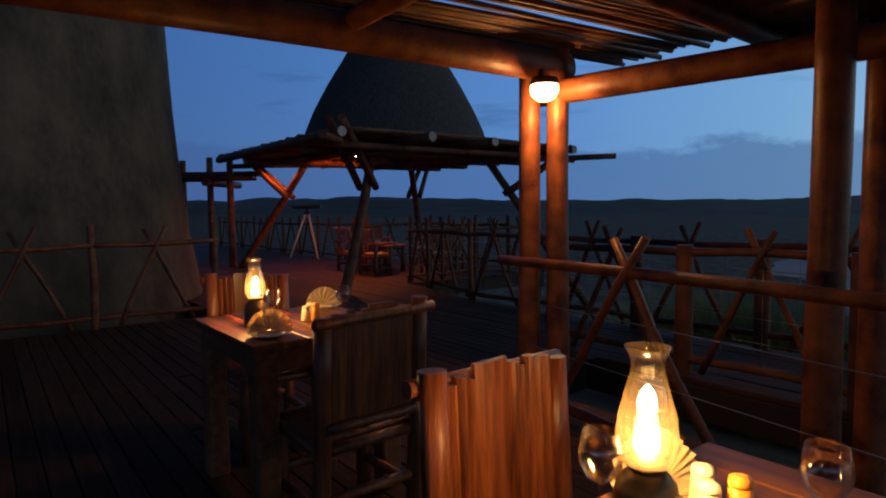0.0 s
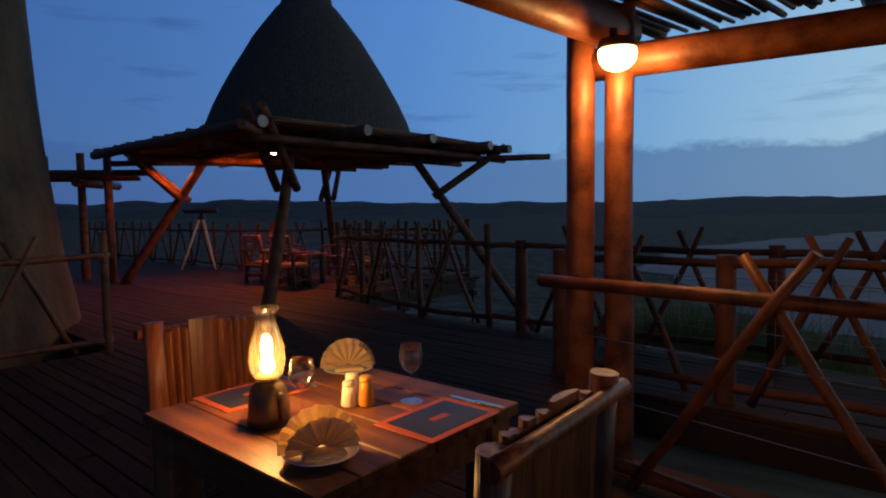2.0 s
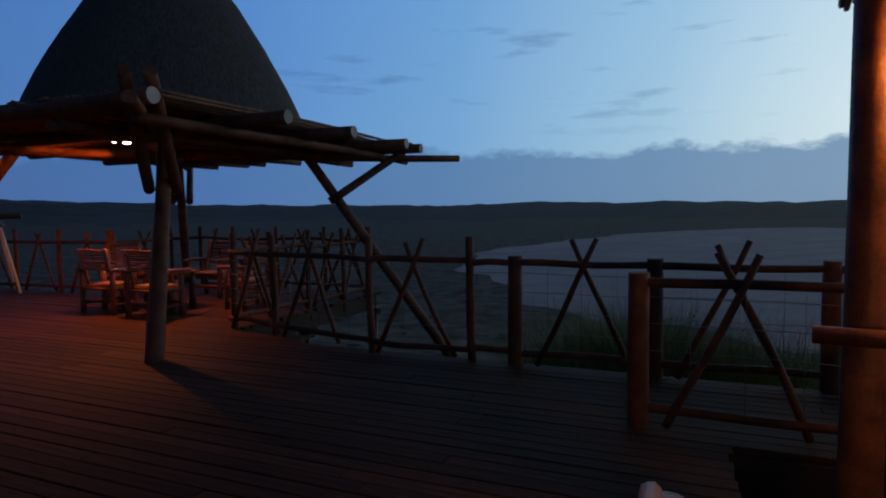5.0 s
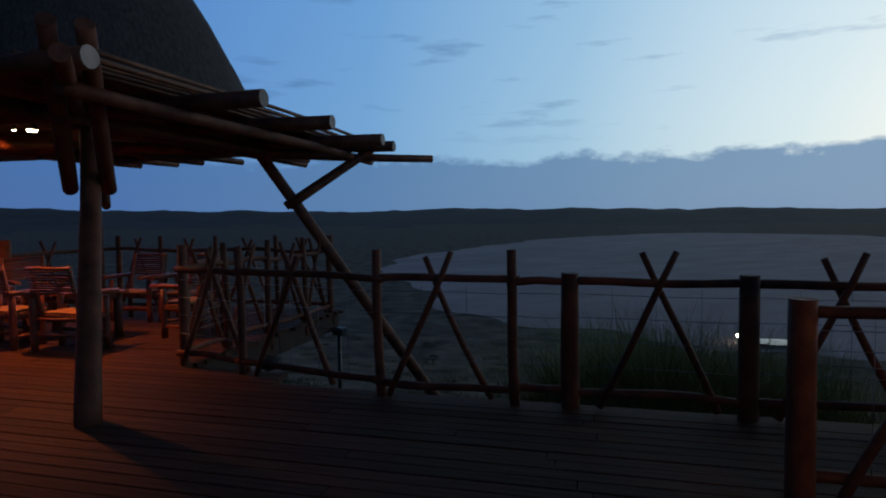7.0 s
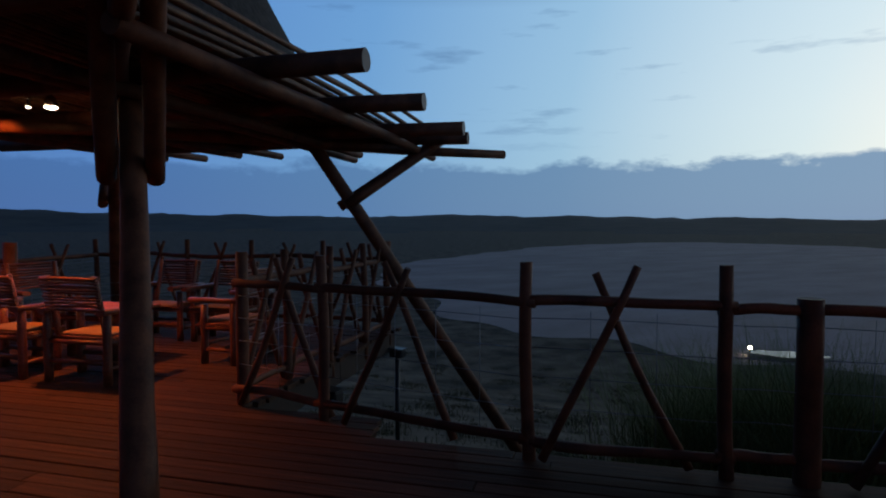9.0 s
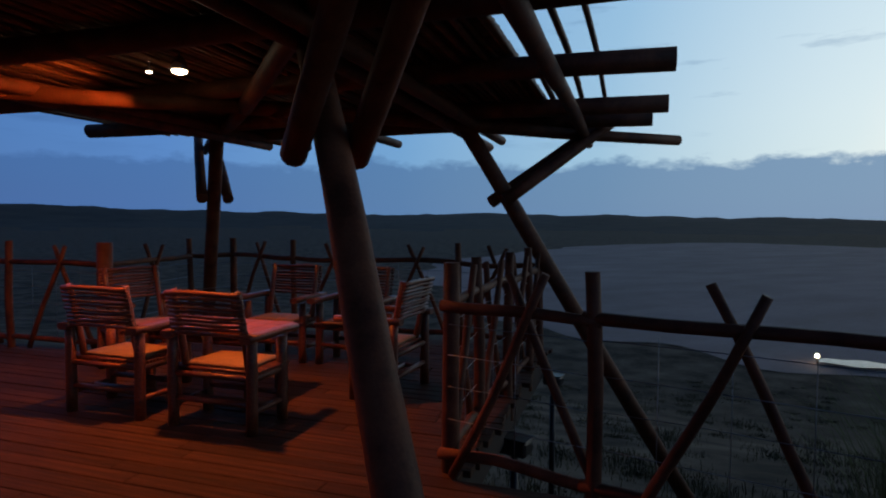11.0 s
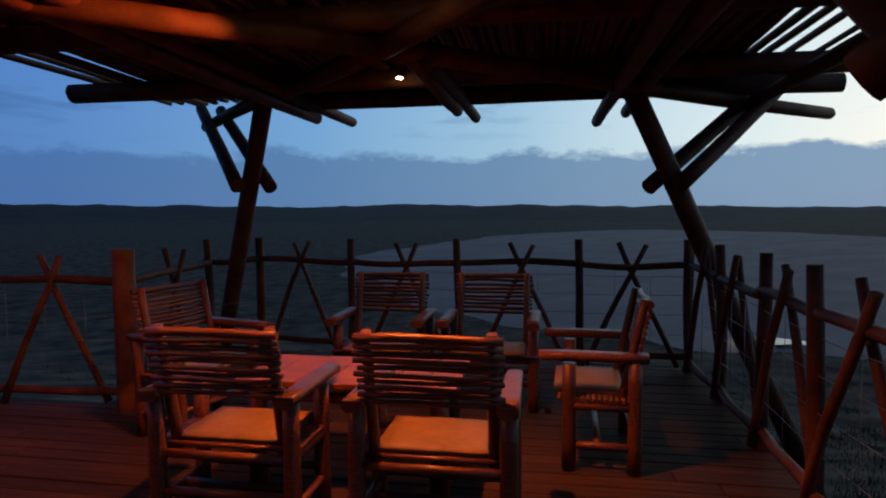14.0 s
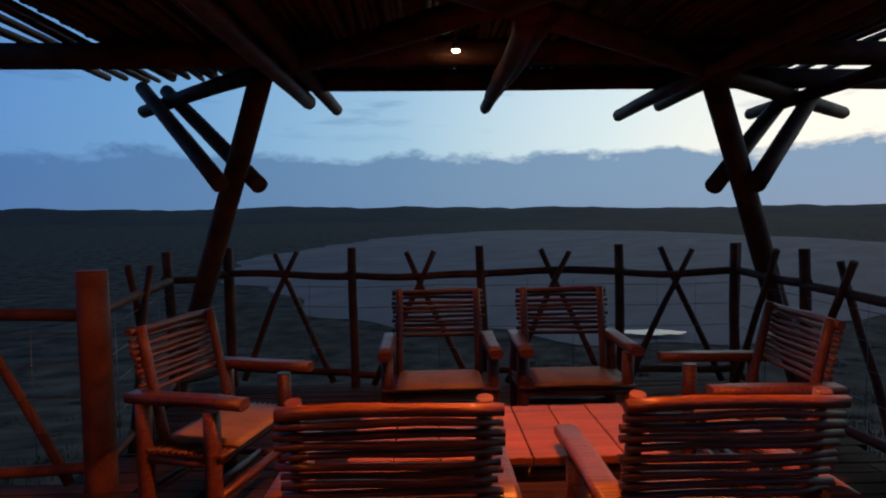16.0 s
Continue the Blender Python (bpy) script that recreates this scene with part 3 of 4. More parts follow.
# ---- gazebo ----
GX, GY = -1.68, 15.9
gz = thing("gazebo", (GX, GY, 0), "timber gazebo with splayed log legs, pole roof and dark thatched cone", "gazebo")
LEGS = (((-1.78, 11.83, -0.1), (-1.685, 13.705, 2.5)), ((3.50, 15.30, -2.1), (0.37, 15.70, 2.5)), ((-1.58, 21.16, -2.1), (-1.69, 18.01, 2.5)), ((-5.65, 16.2, -0.1), (-3.78, 15.95, 2.5)))
into = gz.matrix_basis.inverted()
for n, (foot, head) in enumerate(LEGS):
    foot, head = into @ Vector(foot), into @ Vector(head)
    pole("leg", foot, head, 0.094, 0.082, OLD, gz, 16, 10, 0.05, 0.015, "thick splayed log leg")
    joint = foot.lerp(head, ((1.84, 1.74, 1.80, 1.74)[n] - foot.z) / (head.z - foot.z))
    out = Vector((foot.x - head.x, foot.y - head.y, 0)).normalized()
    du, ds = out.x, out.y
    reach = (4.62, 4.62, 4.35, 3.85)[n] - joint.xy.dot(out.xy)
    lift = (4.28, 3.93, 4.2, 3.75)[n] - joint.xy.dot(out.xy)
    level = Vector((joint.x, joint.y, 0))
    side = Vector((-ds, du, 0))
    for k in (-1, 1):
        a = joint - out * 0.10 + Vector((0, 0, -0.06)) + side * 0.155 * k
        b = level + out * lift + Vector((0, 0, (2.81, 2.66, 2.72, 2.72)[n])) + side * 0.11 * k
        pole("brace", a, b, 0.068, 0.064, OLD, gz, 12, 5, 0.05, end=OLD)
    pole("hip_log", (0, 0, 2.47), level + out * (reach + 0.2) + Vector((0, 0, (2.48, 2.44, 2.57, 2.46)[n])), 0.07, 0.06, OLD, gz, 12, 8, 0.06, 0.03)
for s, end_u in ((7.0, 3.08), (8.42, 3.52), (9.82, 3.52), (11.32, 3.56), (12.1, 3.45)):
    y = s - 10.04
    pole("roof_log", ((-2.85 if y < -2 else -1.5 if y > 2 else -3.25) + random.uniform(-0.08, 0.08), y, 2.58), (end_u, y, 2.58 if y < -2 else 2.56), 0.085, 0.08, OLD, gz, 14, 10, 0.05, 0.02, end=ENDGRAIN)
for u, far, z, r in ((-13.66, 13.16, 2.54, 0.062), (-12.30, 12.02, 2.42, 0.062), (-12.22, 13.05, 2.52, 0.06), (-10.92, 12.98, 2.42, 0.062), (-10.72, 12.6, 2.45, 0.058), (-9.7, 12.9, 2.42, 0.06)):
    near = 0.1 if -12.4 < u < -12 else -3.0
    pole("cross_log", (u + 12.45, near, 2.44 if near > 0 else 2.42), (u + 12.45 + random.uniform(-0.03, 0.03), far - 10.04, z), r, r * 0.9, OLD, gz, 12, 10, 0.05, 0.02)
pole("cross_log", (-1.32, -3.0, 2.44), (-1.34, 2.32, 2.455), 0.068, 0.062, POLE, gz, 14, 10, 0.05, 0.015, "smooth peeled log lit by the lamps")
bm = bmesh.new()
x = -3.0
while x < 3.1:
    tube(bm, (x + random.uniform(-0.03, 0.03), -2.98 + random.uniform(-0.1, 0.1), 2.675), (x + random.uniform(-0.03, 0.03), 2.36 + random.uniform(-0.15, 0.1), 2.675), random.uniform(0.02, 0.03), None, 6, 12, 0.1, 0.03)
    x += random.uniform(0.045, 0.06) if -2.6 < x < 2.35 else random.uniform(0.09, 0.19)
# unseen close layer above the laths, added to stop sky light leaking through
y = -2.7
while y < 2.25:
    tube(bm, (-2.6, y, 2.735), (2.4, y, 2.735), 0.03, None, 6, 8, 0.1, 0.02)
    y += 0.052
tagged(part("lath_mat", bm, LATH, gz, "crooked laths laid over the roof logs, with a close upper layer added to block sky light", smooth=False), kind="stuff")
prof = [(2.16, 2.72), (2.14, 2.82), (2.02, 3.15), (1.86, 3.5), (1.70, 3.8), (1.52, 4.12), (1.32, 4.45), (1.10, 4.8), (0.86, 5.12), (0.62, 5.42), (0.52, 5.52), (0.50, 5.66), (0.42, 5.74), (0.15, 5.78)]
bm = lathe(bmesh.new(), [(r * 0.975, z) for r, z in prof], 72, rough=0.008)
part("thatch_cone", bm, THATCH, gz, "dark bell-shaped thatched cone")
for dx, dy in ((0.05, 0.0), (-0.10, 0.06), (0.02, -0.12)):
    pole("finial_pole", (dx, dy, 5.6), (dx * 2.6, dy * 2.6, 6.15), 0.045, 0.035, OLD, gz, 8, 2, 0.05)

for size, place in zip(LAMP_SIZES, GAZEBO_LAMPS):
    lp = thing("spot_lamp", place, "small bright spot lamp under the gazebo roof", "lamp", group="gazebo spot lamps")
    part("housing", lathe(bmesh.new(), [(0.015, 0.09), (0.03, 0.08), (0.045, 0.04), (0.05, 0.0)], 14), STEEL, lp)
    g = part("bulb", lathe(bmesh.new(), [(0.047, -0.001), (0.042, -0.012), (0.02, -0.02), (0.003, -0.022)], 14), SPOT, lp)
    g.visible_shadow = False
    for piece in lp.children:
        piece.data.transform(Matrix.Scale(size, 4))
    pole("stem", (0, 0, 0.085 * size), (0, 0, 0.15), 0.008, None, STEEL, lp, 6, 1, 0)


# ---- dining furniture ----
def dining_table(place):
    t = thing("dining_table", place, "square dark-stained timber dining table with thick legs", "table")
    n, w, d = 6, 0.80, 0.75
    for i in range(n):
        y0 = -d / 2 + d * i / n
        part("top_board", block(bmesh.new(), -w / 2 + random.uniform(-0.004, 0.004), y0 + 0.0015, 0.765, w / 2 + random.uniform(-0.004, 0.004), y0 + d / n - 0.0015, 0.80, 0.004), DINING, t, smooth=False)
    for sx in (-1, 1):
        part("apron", block(bmesh.new(), sx * (w / 2 - 0.045) - 0.012, -d / 2 + 0.05, 0.67, sx * (w / 2 - 0.045) + 0.012, d / 2 - 0.05, 0.764), DINING, t, smooth=False)
        part("apron", block(bmesh.new(), -w / 2 + 0.05, sx * (d / 2 - 0.045) - 0.012, 0.67, w / 2 - 0.05, sx * (d / 2 - 0.045) + 0.012, 0.764), DINING, t, smooth=False)
        for sy in (-1, 1):
            part("leg", block(bmesh.new(), sx * (w / 2 - 0.07) - 0.05, sy * (d / 2 - 0.07) - 0.05, 0.0, sx * (w / 2 - 0.07) + 0.05, sy * (d / 2 - 0.07) + 0.05, 0.763, 0.008), DINING, t, smooth=False)
        part("stretcher", block(bmesh.new(), -w / 2 + 0.1, sx * 0.03 - 0.02, 0.14, w / 2 - 0.1, sx * 0.03 + 0.02, 0.2), DINING, t, smooth=False) if sx > 0 else None
    return t


def dining_chair(place, turn):
    """Faces its own +y; the back stands at -y."""
    c = thing("dining_chair", place, "rustic dining chair with a back of upright half-round slats", "chair", turn, "chairs at the dining tables")
    w = 0.44
    for sx in (-1, 1):
        pole("back_leg", (sx * w / 2, -0.2, 0), (sx * w / 2, -0.26, 0.985 if sx > 0 else 0.94), 0.036, 0.034, SLAT, c, 12, 4, 0.04)
        pole("front_leg", (sx * (w / 2 - 0.01), 0.2, 0), (sx * (w / 2 - 0.01), 0.2, 0.45), 0.036, 0.034, SLAT, c, 12, 3, 0.04)
        pole("side_stretcher", (sx * w / 2, -0.2, 0.16), (sx * (w / 2 - 0.01), 0.2, 0.16), 0.022, None, SLAT, c, 8, 2, 0.06)
        pole("seat_rail", (sx * w / 2, -0.22, 0.42), (sx * (w / 2 - 0.01), 0.22, 0.42), 0.025, None, SLAT, c, 8, 2, 0.06)
    for y in (-0.215, 0.2):
        pole("stretcher", (-w / 2, y, 0.22), (w / 2, y, 0.22), 0.022, None, SLAT, c, 8, 2, 0.06)
        pole("seat_rail", (-w / 2, y, 0.42), (w / 2, y, 0.42), 0.025, None, SLAT, c, 8, 2, 0.06)
    pole("back_rail", (-w / 2 - 0.05, -0.287, 0.925), (w / 2 + 0.05, -0.287, 0.945), 0.022, 0.02, SLAT, c, 10, 4, 0.06)
    pole("back_rail", (-w / 2, -0.262, 0.52), (w / 2, -0.262, 0.52), 0.022, 0.02, SLAT, c, 10, 4, 0.06)
    x, i = -w / 2 + 0.036, 0
    while x < w / 2 - 0.05:
        sw = 0.115 if i == 5 else random.uniform(0.030, 0.038)
        sw = min(sw, w / 2 - 0.036 - x)
        bm = bmesh.new()
        lo, hi = 0.49 + random.uniform(-0.01, 0.01), 0.955 + random.uniform(-0.012, 0.012) + (0.02 if i == 5 else 0)
        n = 5
        ring = []
        for z in (lo, (lo + hi) / 2, hi):
            yy = -0.232 - (z - 0.49) * 0.045
            bow = 0.018 if i != 5 else 0.012
            ring.append([bm.verts.new((x + sw * (k / n) * 0.98, yy + bow * math.sin(math.pi * k / n), z)) for k in range(n + 1)] + [bm.verts.new((x + sw * 0.98, yy - 0.012, z)), bm.verts.new((x, yy - 0.012, z))])
        m = n + 3
        for a in range(2):
            for k in range(m):
                bm.faces.new((ring[a][k], ring[a][(k + 1) % m], ring[a + 1][(k + 1) % m], ring[a + 1][k]))
        bm.faces.new(ring[0][::-1])
        bm.faces.new(ring[2])
        bmesh.ops.recalc_face_normals(bm, faces=bm.faces)
        part("back_slat", bm, SLAT, c, smooth=False)
        x += sw
        i += 1
    for i in range(12):
        y = -0.19 + 0.034 * i
        pole("seat_stick", (-w / 2 - 0.02, y, 0.452), (w / 2 + 0.02, y, 0.452), 0.015, None, SLAT, c, 7, 2, 0.08)
    return c


def oil_lamp(place):
    o = thing("oil_lamp", place, "lit paraffin lamp with a tall glass chimney on a dark base", "lamp", group="table oil lamps")
    part("base", lathe(bmesh.new(), [(0.050, 0.0), (0.055, 0.006), (0.055, 0.03), (0.050, 0.075), (0.046, 0.095), (0.034, 0.108), (0.028, 0.116)], 24), BRASS, o, "dark bulky lamp base")
    part("burner", lathe(bmesh.new(), [(0.026, 0.115), (0.033, 0.122), (0.033, 0.128), (0.012, 0.136)], 20), BRASS, o)
    part("handle", tube(bmesh.new(), (0.055, 0.0, 0.02), (0.055, 0.0, 0.09), 0.007, None, 8, 3), BRASS, o, smooth=False)
    g = part("chimney", lathe(bmesh.new(), [(0.034, 0.122), (0.043, 0.14), (0.048, 0.165), (0.044, 0.20), (0.033, 0.24), (0.026, 0.265), (0.025, 0.282), (0.035, 0.304), (0.0338, 0.304), (0.0238, 0.282), (0.0248, 0.265), (0.0318, 0.24), (0.0428, 0.20), (0.0467, 0.165), (0.0418, 0.14), (0.0328, 0.124)], 32, False), CHIMNEY, o, "clear bellied glass chimney")
    g.visible_shadow = False
    fl = part("flame", lathe(bmesh.new(), [(0.008, 0.137), (0.017, 0.143), (0.020, 0.151), (0.015, 0.163), (0.006, 0.175), (0.001, 0.183)], 14), FLAME, o, "bright yellow flame")
    fl.visible_shadow = False
    for piece in o.children:
        piece.data.transform(Matrix.Diagonal((1.03, 1.03, 1.05, 1)))
    return o


def wine_glass(place):
    w = thing("wine_glass", place, "empty clear wine glass on the table", "glass", group="wine glasses")
    part("foot", lathe(bmesh.new(), [(0.034, 0.0), (0.034, 0.002), (0.01, 0.006), (0.004, 0.012), (0.0035, 0.08), (0.005, 0.086)], 24), CLEAR, w)
    part("bowl", lathe(bmesh.new(), [(0.004, 0.086), (0.022, 0.096), (0.035, 0.118), (0.037, 0.138), (0.030, 0.175), (0.0292, 0.175), (0.036, 0.138), (0.034, 0.119), (0.021, 0.098), (0.003, 0.089)], 24, False), CLEAR, w)
    for o in w.children:
        o.visible_shadow = False
    return w


def fan_napkin(place, turn):
    """A linen napkin folded into a standing fan on its side plate."""
    d = thing("side_plate", place, "small white side plate laid on the table", "plate", turn, "side plates")
    part("dish", lathe(bmesh.new(), [(0.045, 0.0), (0.05, 0.004), (0.088, 0.014), (0.09, 0.017), (0.086, 0.0165), (0.05, 0.008), (0.002, 0.007)], 32), CHINA, d)
    n = thing("napkin", (place[0], place[1], place[2] + 0.012), "cream linen napkin folded into a standing fan", "napkin", turn, "folded napkins")
    bm = bmesh.new()
    cols = 19
    for face, y0, tilt in ((0, 0.012, 0.25), (1, -0.012, -0.35)):
        inner, outer = [], []
        for k in range(cols):
            a = math.pi * k / (cols - 1)
            z = 0.007 if k % 2 else -0.007
            r = 0.098 if face == 0 else 0.085
            inner.append(bm.verts.new((math.cos(a) * 0.012, y0 + z * 0.3, 0.008 + math.sin(a) * 0.012)))
            outer.append(bm.verts.new((math.cos(a) * r, y0 + z + tilt * math.sin(a) * 0.05, 0.006 + math.sin(a) * r * 0.98)))
        for k in range(cols - 1):
            bm.faces.new((inner[k], outer[k], outer[k + 1], inner[k + 1]))
    fold = part("fan", bm, LINEN, n, smooth=False)
    md = fold.modifiers.new("cloth", "SOLIDIFY")
    md.thickness = 0.0025
    bm = bmesh.new()
    block(bm, -0.05, -0.055, 0.0, 0.05, 0.0, 0.012, 0.004)
    part("fold", bm, LINEN, n, smooth=False)


def place_mat(place, turn):
    m = thing("place_mat", place, "dark rectangular place mat with an orange-red border", "place mat", turn, "place mats")
    part("border", block(bmesh.new(), -0.145, -0.105, 0, 0.145, 0.105, 0.003, 0.001), MAT_RED, m, "orange-red border", smooth=False)
    part("print", block(bmesh.new(), -0.12, -0.082, 0.003, 0.12, 0.082, 0.0042, 0), MAT_DARK, m, "dark printed field", smooth=False)
    part("motif", block(bmesh.new(), -0.03, -0.012, 0.0042, 0.035, 0.012, 0.0048, 0), MAT_RED, m, "small red motif", smooth=False)
    k = thing("knife", tuple(Vector(place) + pose(0, 0, 0, 0, 0, turn) @ Vector((0.17, 0, 0))), "steel table knife beside the mat", "knife", turn, "cutlery")
    part("blade", block(bmesh.new(), -0.008, 0.0, 0.0, 0.008, 0.10, 0.003, 0.001), STEEL, k, smooth=False)
    part("handle", block(bmesh.new(), -0.007, -0.1, 0.0, 0.007, 0.0, 0.007, 0.002), STEEL, k, smooth=False)


def shakers(place):
    for (dx, dy), mat, h, label in (((0, 0), SALT, 0.075, "pale salt shaker"), ((0.05, 0.0), AMBER, 0.09, "orange pepper grinder"), ((0.005, 0.05), SALT, 0.085, "pale ribbed candle jar")):
        s = thing("shaker", (place[0] + dx, place[1] + dy, place[2]), label + " standing on the table", "shaker", group="table shakers")
        part("body", lathe(bmesh.new(), [(0.022, 0.0), (0.024, 0.004), (0.021, h * 0.5), (0.019, h * 0.8)], 16), mat, s)
        part("cap", lathe(bmesh.new(), [(0.0195, h * 0.8), (0.02, h * 0.84), (0.018, h * 0.95), (0.008, h)], 16), mat, s)


random.seed(21)
T1, T2 = (-0.13, 5.44), (1.39, 3.51)
for n, (cx, cy) in enumerate((T1, T2)):
    dining_table((cx, cy, 0))
    oil_lamp((FLAMES[n][0], FLAMES[n][1], 0.80))
first = dining_chair((0.205, 5.09, 0), 45)
for x, y, turn in ((-0.48, 5.88, 226), (1.09, 3.93, 229), (1.85, 3.18, 45)):
    copy_thing(first, pose(x, y, 0, 0, 0, turn))
fan_napkin((-0.12, 5.09, 0.802), 20)
fan_napkin((-0.12, 5.83, 0.802), 10)
wine_glass((0.10, 5.47, 0.802))
wine_glass((-0.20, 5.33, 0.802))
place_mat((0.17, 5.31, 0.801), -45 + 90)
place_mat((-0.40, 5.60, 0.801), -45 + 90)
shakers((-0.085, 5.45, 0.802))
wine_glass((1.07, 3.63, 0.802))
wine_glass((1.40, 3.60, 0.802))
place_mat((1.10, 3.46, 0.801), -45 + 90)
shakers((1.255, 3.675, 0.802))
fan_napkin((1.20, 3.79, 0.802), 30)


# ---- lounge furniture under the gazebo ----
def lounge_chair(place, turn):
    """Log armchair that faces its own +y."""
    c = thing("armchair", place, "log armchair with a horizontal stick back and leather seat pad", "armchair", turn, "armchairs round the low table")
    w, d = 0.66, 0.50
    for sx in (-1, 1):
        x = sx * w / 2
        pole("rear_leg", (x, -d / 2, 0), (x, -d / 2, 0.66), 0.04, 0.038, STICK, c, 12, 4, 0.05)
        pole("front_leg", (x, 0.11, 0), (x, 0.11, 0.62), 0.04, 0.038, STICK, c, 12, 4, 0.05)
        bm = tube(bmesh.new(), (x, -d / 2 - 0.07, 0.668), (x, d / 2 + 0.03, 0.662), 0.048, 0.044, 12, 4, 0.04, 0.006)
        for v in bm.verts:
            v.co.z = 0.665 + max(min((v.co.z - 0.665) * 0.9, 0.022), -0.03)
        part("arm", bm, STICK, c, "smooth worn split-log arm", smooth=False)
        pole("side_stretcher", (x, -d / 2, 0.15), (x, 0.11, 0.15), 0.022, None, STICK, c, 8, 2, 0.06)
        pole("seat_rail", (x, -d / 2, 0.38), (x, 0.13, 0.38), 0.028, None, STICK, c, 8, 2, 0.06)
        xs = sx * (w / 2 - 0.065)
        pole("back_stile", (xs, -d / 2 + 0.07, 0.38), (xs, -d / 2 - 0.055, 0.985), 0.027, 0.024, STICK, c, 10, 4, 0.05)
    for y, z in ((-d / 2, 0.2), (0.11, 0.2), (-d / 2, 0.38), (0.13, 0.38), (-0.05, 0.15)):
        pole("stretcher", (-w / 2, y, z), (w / 2, y, z), 0.022, None, STICK, c, 8, 2, 0.06)
    for i in range(10):
        f = i / 9
        z = 0.675 + f * 0.28 + (0 if i == 9 else random.uniform(-0.005, 0.005))
        y = -d / 2 + 0.07 - (z - 0.38) * 0.205 - 0.034
        e = w / 2 - 0.02 + random.uniform(-0.012, 0.012)
        pole("back_stick", (-e, y, z + random.uniform(-0.004, 0.004)), (e + random.uniform(-0.012, 0.012), y, z + random.uniform(-0.004, 0.004)), (0.021 if i == 9 else random.uniform(0.0105, 0.0145)), (0.019 if i == 9 else random.uniform(0.0095, 0.0135)), STICK, c, 8, 6, 0.12, 0.009)
    for i in range(13):
        y = -d / 2 + 0.03 + i * 0.032
        pole("seat_stick", (-w / 2 - 0.03, y, 0.417), (w / 2 + 0.03, y, 0.417), 0.0125, None, STICK, c, 7, 2, 0.1)
    bm = bmesh.new()
    n = 8
    g = [[bm.verts.new((-0.265 + 0.53 * i / n, -0.20 + 0.40 * j / n, 0.449 + 0.014 * math.sin(math.pi * i / n) * math.sin(math.pi * j / n) + 0.006 * noise.noise((i * 0.7, j * 0.7, 2)))) for j in range(n + 1)] for i in range(n + 1)]
    for i in range(n):
        for j in range(n):
            bm.faces.new((g[i][j], g[i + 1][j], g[i + 1][j + 1], g[i][j + 1])).smooth = True
    pad = part("seat_pad", bm, PAD, c, "tan leather seat pad", smooth=False)
    md = pad.modifiers.new("thick", "SOLIDIFY")
    md.thickness = 0.018
    return c


random.seed(31)
armchair = lounge_chair(tuple(at(-12.905, 9.23)), -45)
for u, s, turn in ((-11.945, 9.23, -45), (-11.2, 10.27, 42), (-12.72, 11.02, 135), (-11.87, 11.03, 134), (-13.80, 10.31, -150)):
    copy_thing(armchair, Matrix.Translation(at(u, s)) @ pose(0, 0, 0, 0, 0, turn))
t = thing("low_table", tuple(at(-12.5, 9.71)), "low reddish plank table with log legs", "table")
for i in range(7):
    part("top_board", block(bmesh.new(), -0.6 + i * 1.2 / 7 + 0.002, -0.29 + random.uniform(-0.006, 0.006), 0.57, -0.6 + (i + 1) * 1.2 / 7 - 0.002, 0.29 + random.uniform(-0.006, 0.006), 0.60, 0.004), TABLE, t, smooth=False)
for sx in (-1, 1):
    for sy in (-1, 1):
        pole("leg", (sx * 0.5, sy * 0.21, 0), (sx * 0.5, sy * 0.21, 0.569), 0.055, 0.05, STICK, t, 12, 3, 0.05)
    pole("rail", (sx * 0.5, -0.25, 0.53), (sx * 0.5, 0.25, 0.53), 0.03, None, STICK, t, 8, 2, 0.05)
    pole("rail", (-0.55, sx * 0.21, 0.50), (0.55, sx * 0.21, 0.50), 0.03, None, STICK, t, 8, 2, 0.05)

# ---- telescope on its tripod ----
ts = thing("telescope", (-5.0, 19.3, 0), "dark telescope on a pale wooden tripod", "telescope", turn=0)
for a in (200, 320, 80):
    dx, dy = math.cos(radians(a)), math.sin(radians(a))
    part("tripod_leg", tube(bmesh.new(), (dx * 0.48, dy * 0.48, 0), (dx * 0.05, dy * 0.05, 1.2), 0.026, 0.034, 6), TRIPOD, ts, "pale wooden tripod leg", smooth=False)
part("head", lathe(bmesh.new(), [(0.09, 1.17), (0.1, 1.2), (0.06, 1.26), (0.04, 1.33)], 14), BLACK, ts)
part("tube", tube(bmesh.new(), (-0.38, 0.0, 1.36), (0.36, 0.05, 1.38), 0.045, 0.055, 14, 2), BLACK, ts, "black telescope tube", smooth=False)
part("eyepiece", tube(bmesh.new(), (-0.36, 0, 1.36), (-0.43, 0, 1.40), 0.02, 0.025, 10), BLACK, ts, smooth=False)
for piece in ts.children:
    piece.data.transform(Matrix.Scale(1.09, 4))

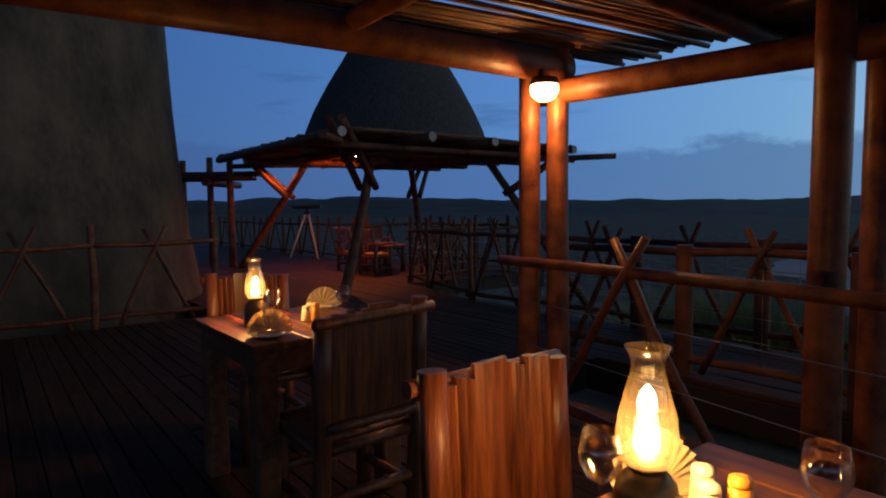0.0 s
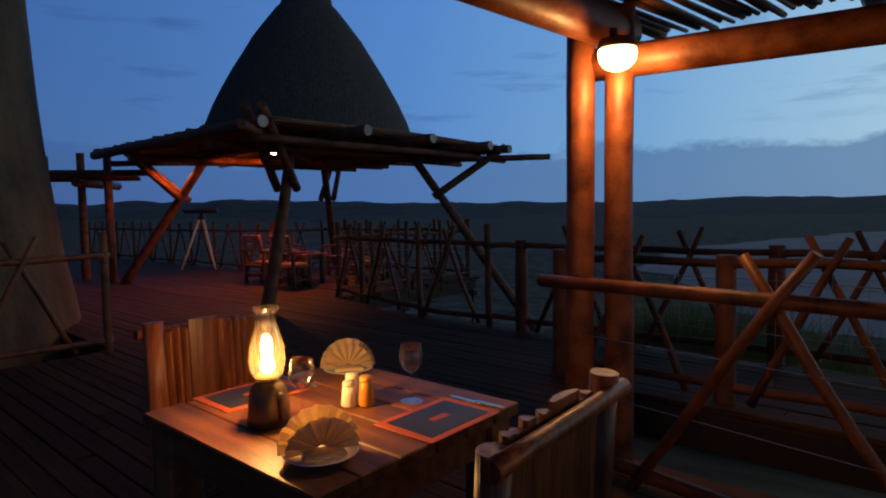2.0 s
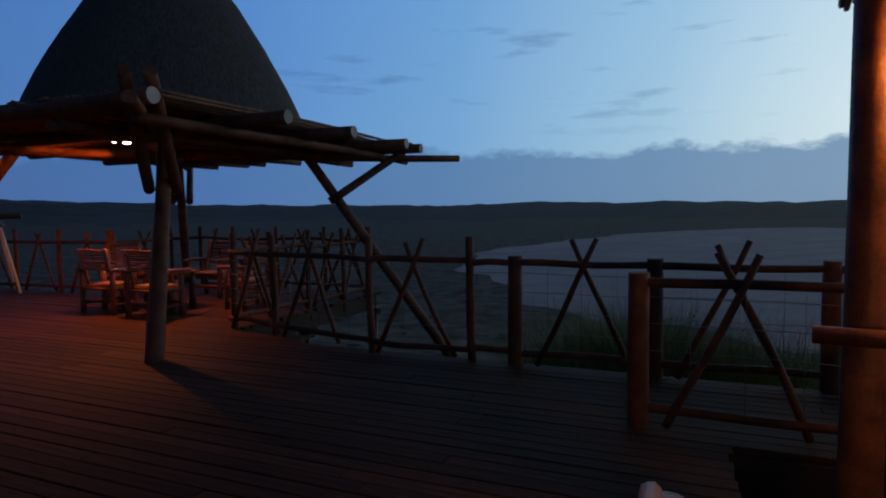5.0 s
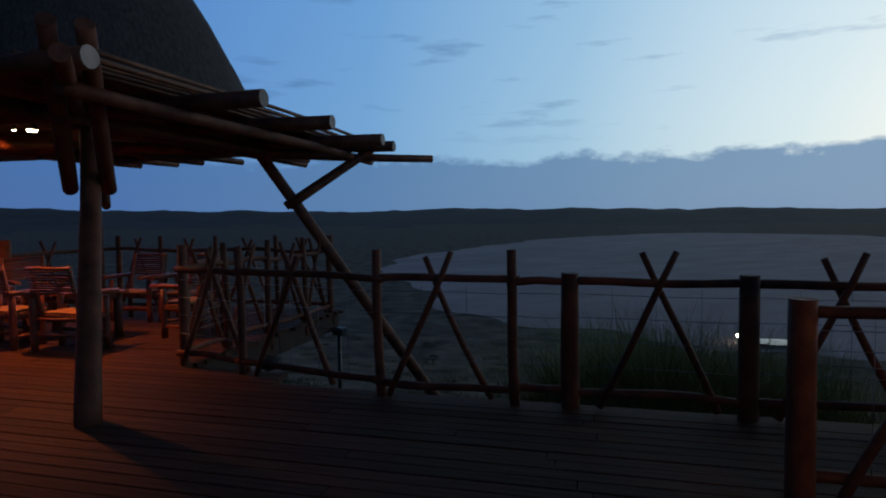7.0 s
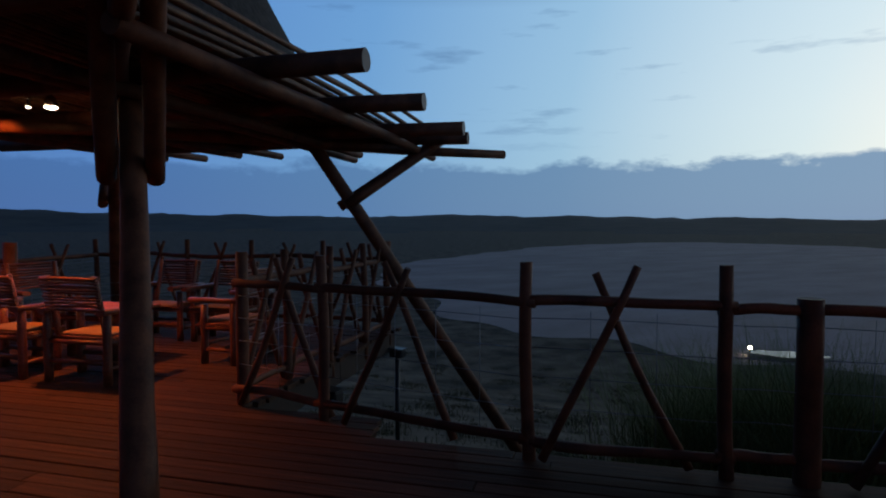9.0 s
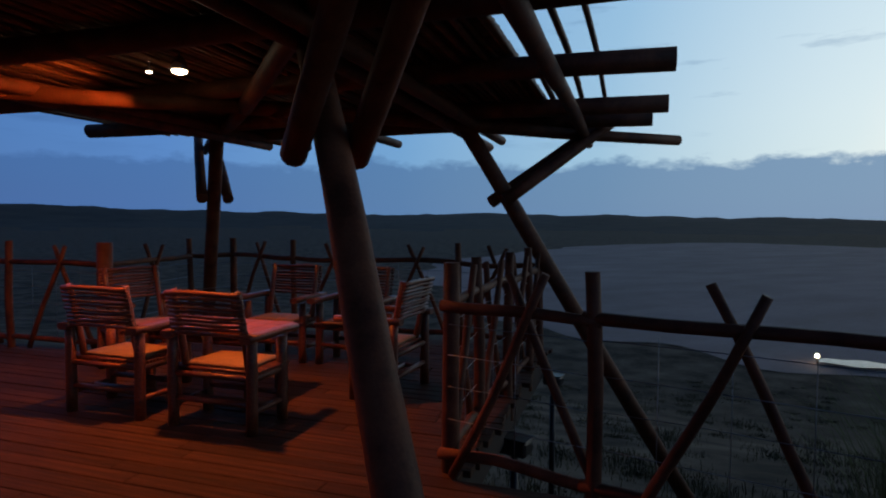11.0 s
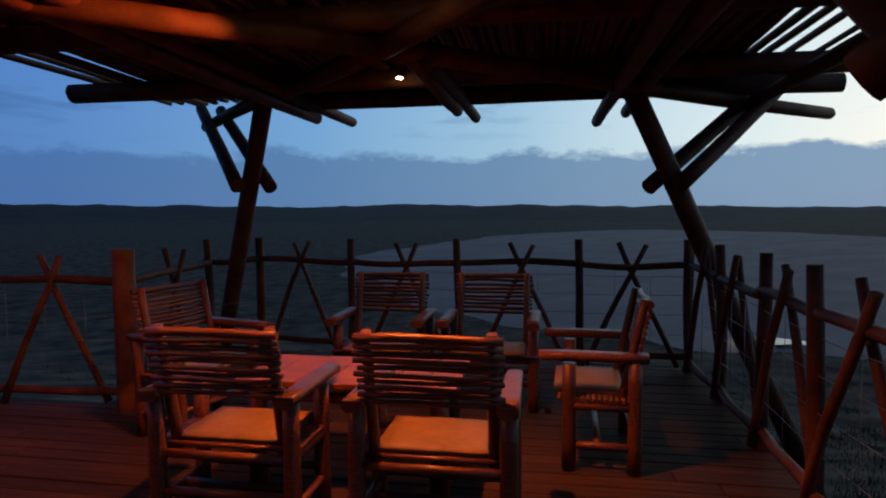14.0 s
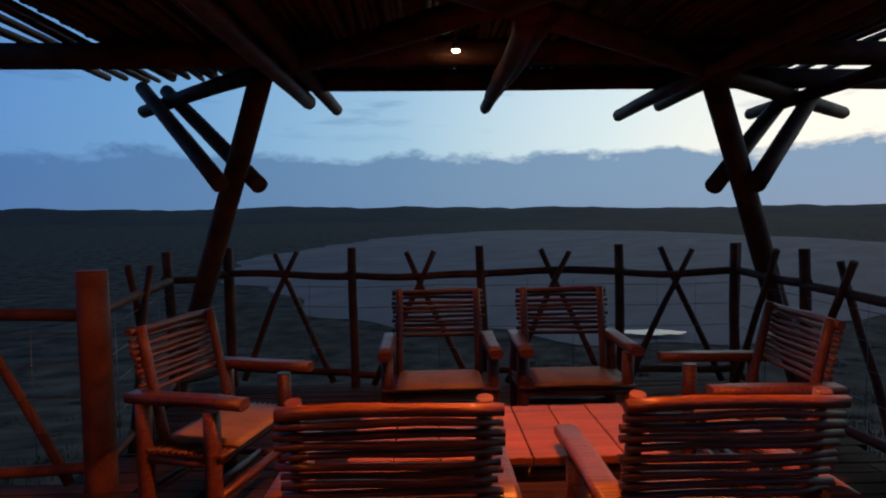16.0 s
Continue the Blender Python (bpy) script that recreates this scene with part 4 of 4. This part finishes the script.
# ---- garden floodlights below the deck ----
def floodlight(place, ground, turn, size):
    fl = thing("garden_floodlight", (place[0], place[1], ground), "dark box floodlight on a short post below the deck", "floodlight", turn, "garden floodlights")
    h = place[2] - ground
    pole("post", (0, 0, -0.2), (0, 0, h - size * 0.3), 0.035, 0.032, BLACK, fl, 10, 2, 0.02)
    part("housing", block(bmesh.new(), -size * 0.62, -size * 0.38, h - size * 0.3, size * 0.62, size * 0.38, h + size * 0.34, 0.02), BLACK, fl, "black metal lamp housing", smooth=False)
    part("hood", block(bmesh.new(), -size * 0.68, -size * 0.44, h + size * 0.34 + 0.001, size * 0.68, size * 0.50, h + size * 0.42, 0.006), BLACK, fl, smooth=False)


for x, y, z, size in ((1.56, 15.66, -0.30, 0.17), (0.12, 14.30, -0.33, 0.2)):
    floodlight((x, y, z), fall(x, y), -60, size)

# ---- deck boards, last ----
random.seed(41)
joined = bmesh.new()
made = 0
shared = {}
s = -3.0
W = 0.125
while s < 12.45:
    for u0, u1 in deck_spans(s + W * 0.5):
        u = u0 - random.uniform(0, 2.2)
        while u < u1:
            e = u + 4.2
            a, b = max(u, u0), min(e, u1)
            u = e
            if b - a < 0.08:
                continue
            near = (-9.2 < a + 2 < 1 and 0 < s < 8.4) or (-16 < a + 2 < -8.5 and s > 4.6)
            dz = random.uniform(-0.003, 0.003)
            if near and made < 300:
                key = round(b - a, 1)
                if key not in shared:
                    bm = block(bmesh.new(), 0, 0.003, -0.042, key - 0.005, W - 0.003, 0, 0.004)
                    me = bpy.data.meshes.new("plank")
                    bm.to_mesh(me)
                    bm.free()
                    me.materials.append(PLANK)
                    shared[key] = me
                ob = new("plank", shared[key])
                ob.parent = floor
                ob.location = (a, s, dz)
                made += 1
            else:
                vs = [joined.verts.new((x, y, z + dz)) for z in (-0.042, 0) for x, y in ((a, s + 0.003), (b - 0.005, s + 0.003), (b - 0.005, s + W - 0.003), (a, s + W - 0.003))]
                for f4 in ((4, 5, 6, 7), (0, 1, 5, 4), (1, 2, 6, 5), (2, 3, 7, 6), (3, 0, 4, 7)):
                    joined.faces.new([vs[i] for i in f4])
    s += W
tagged(part("outer_planks", joined, PLANK, floor, smooth=False), kind="stuff")
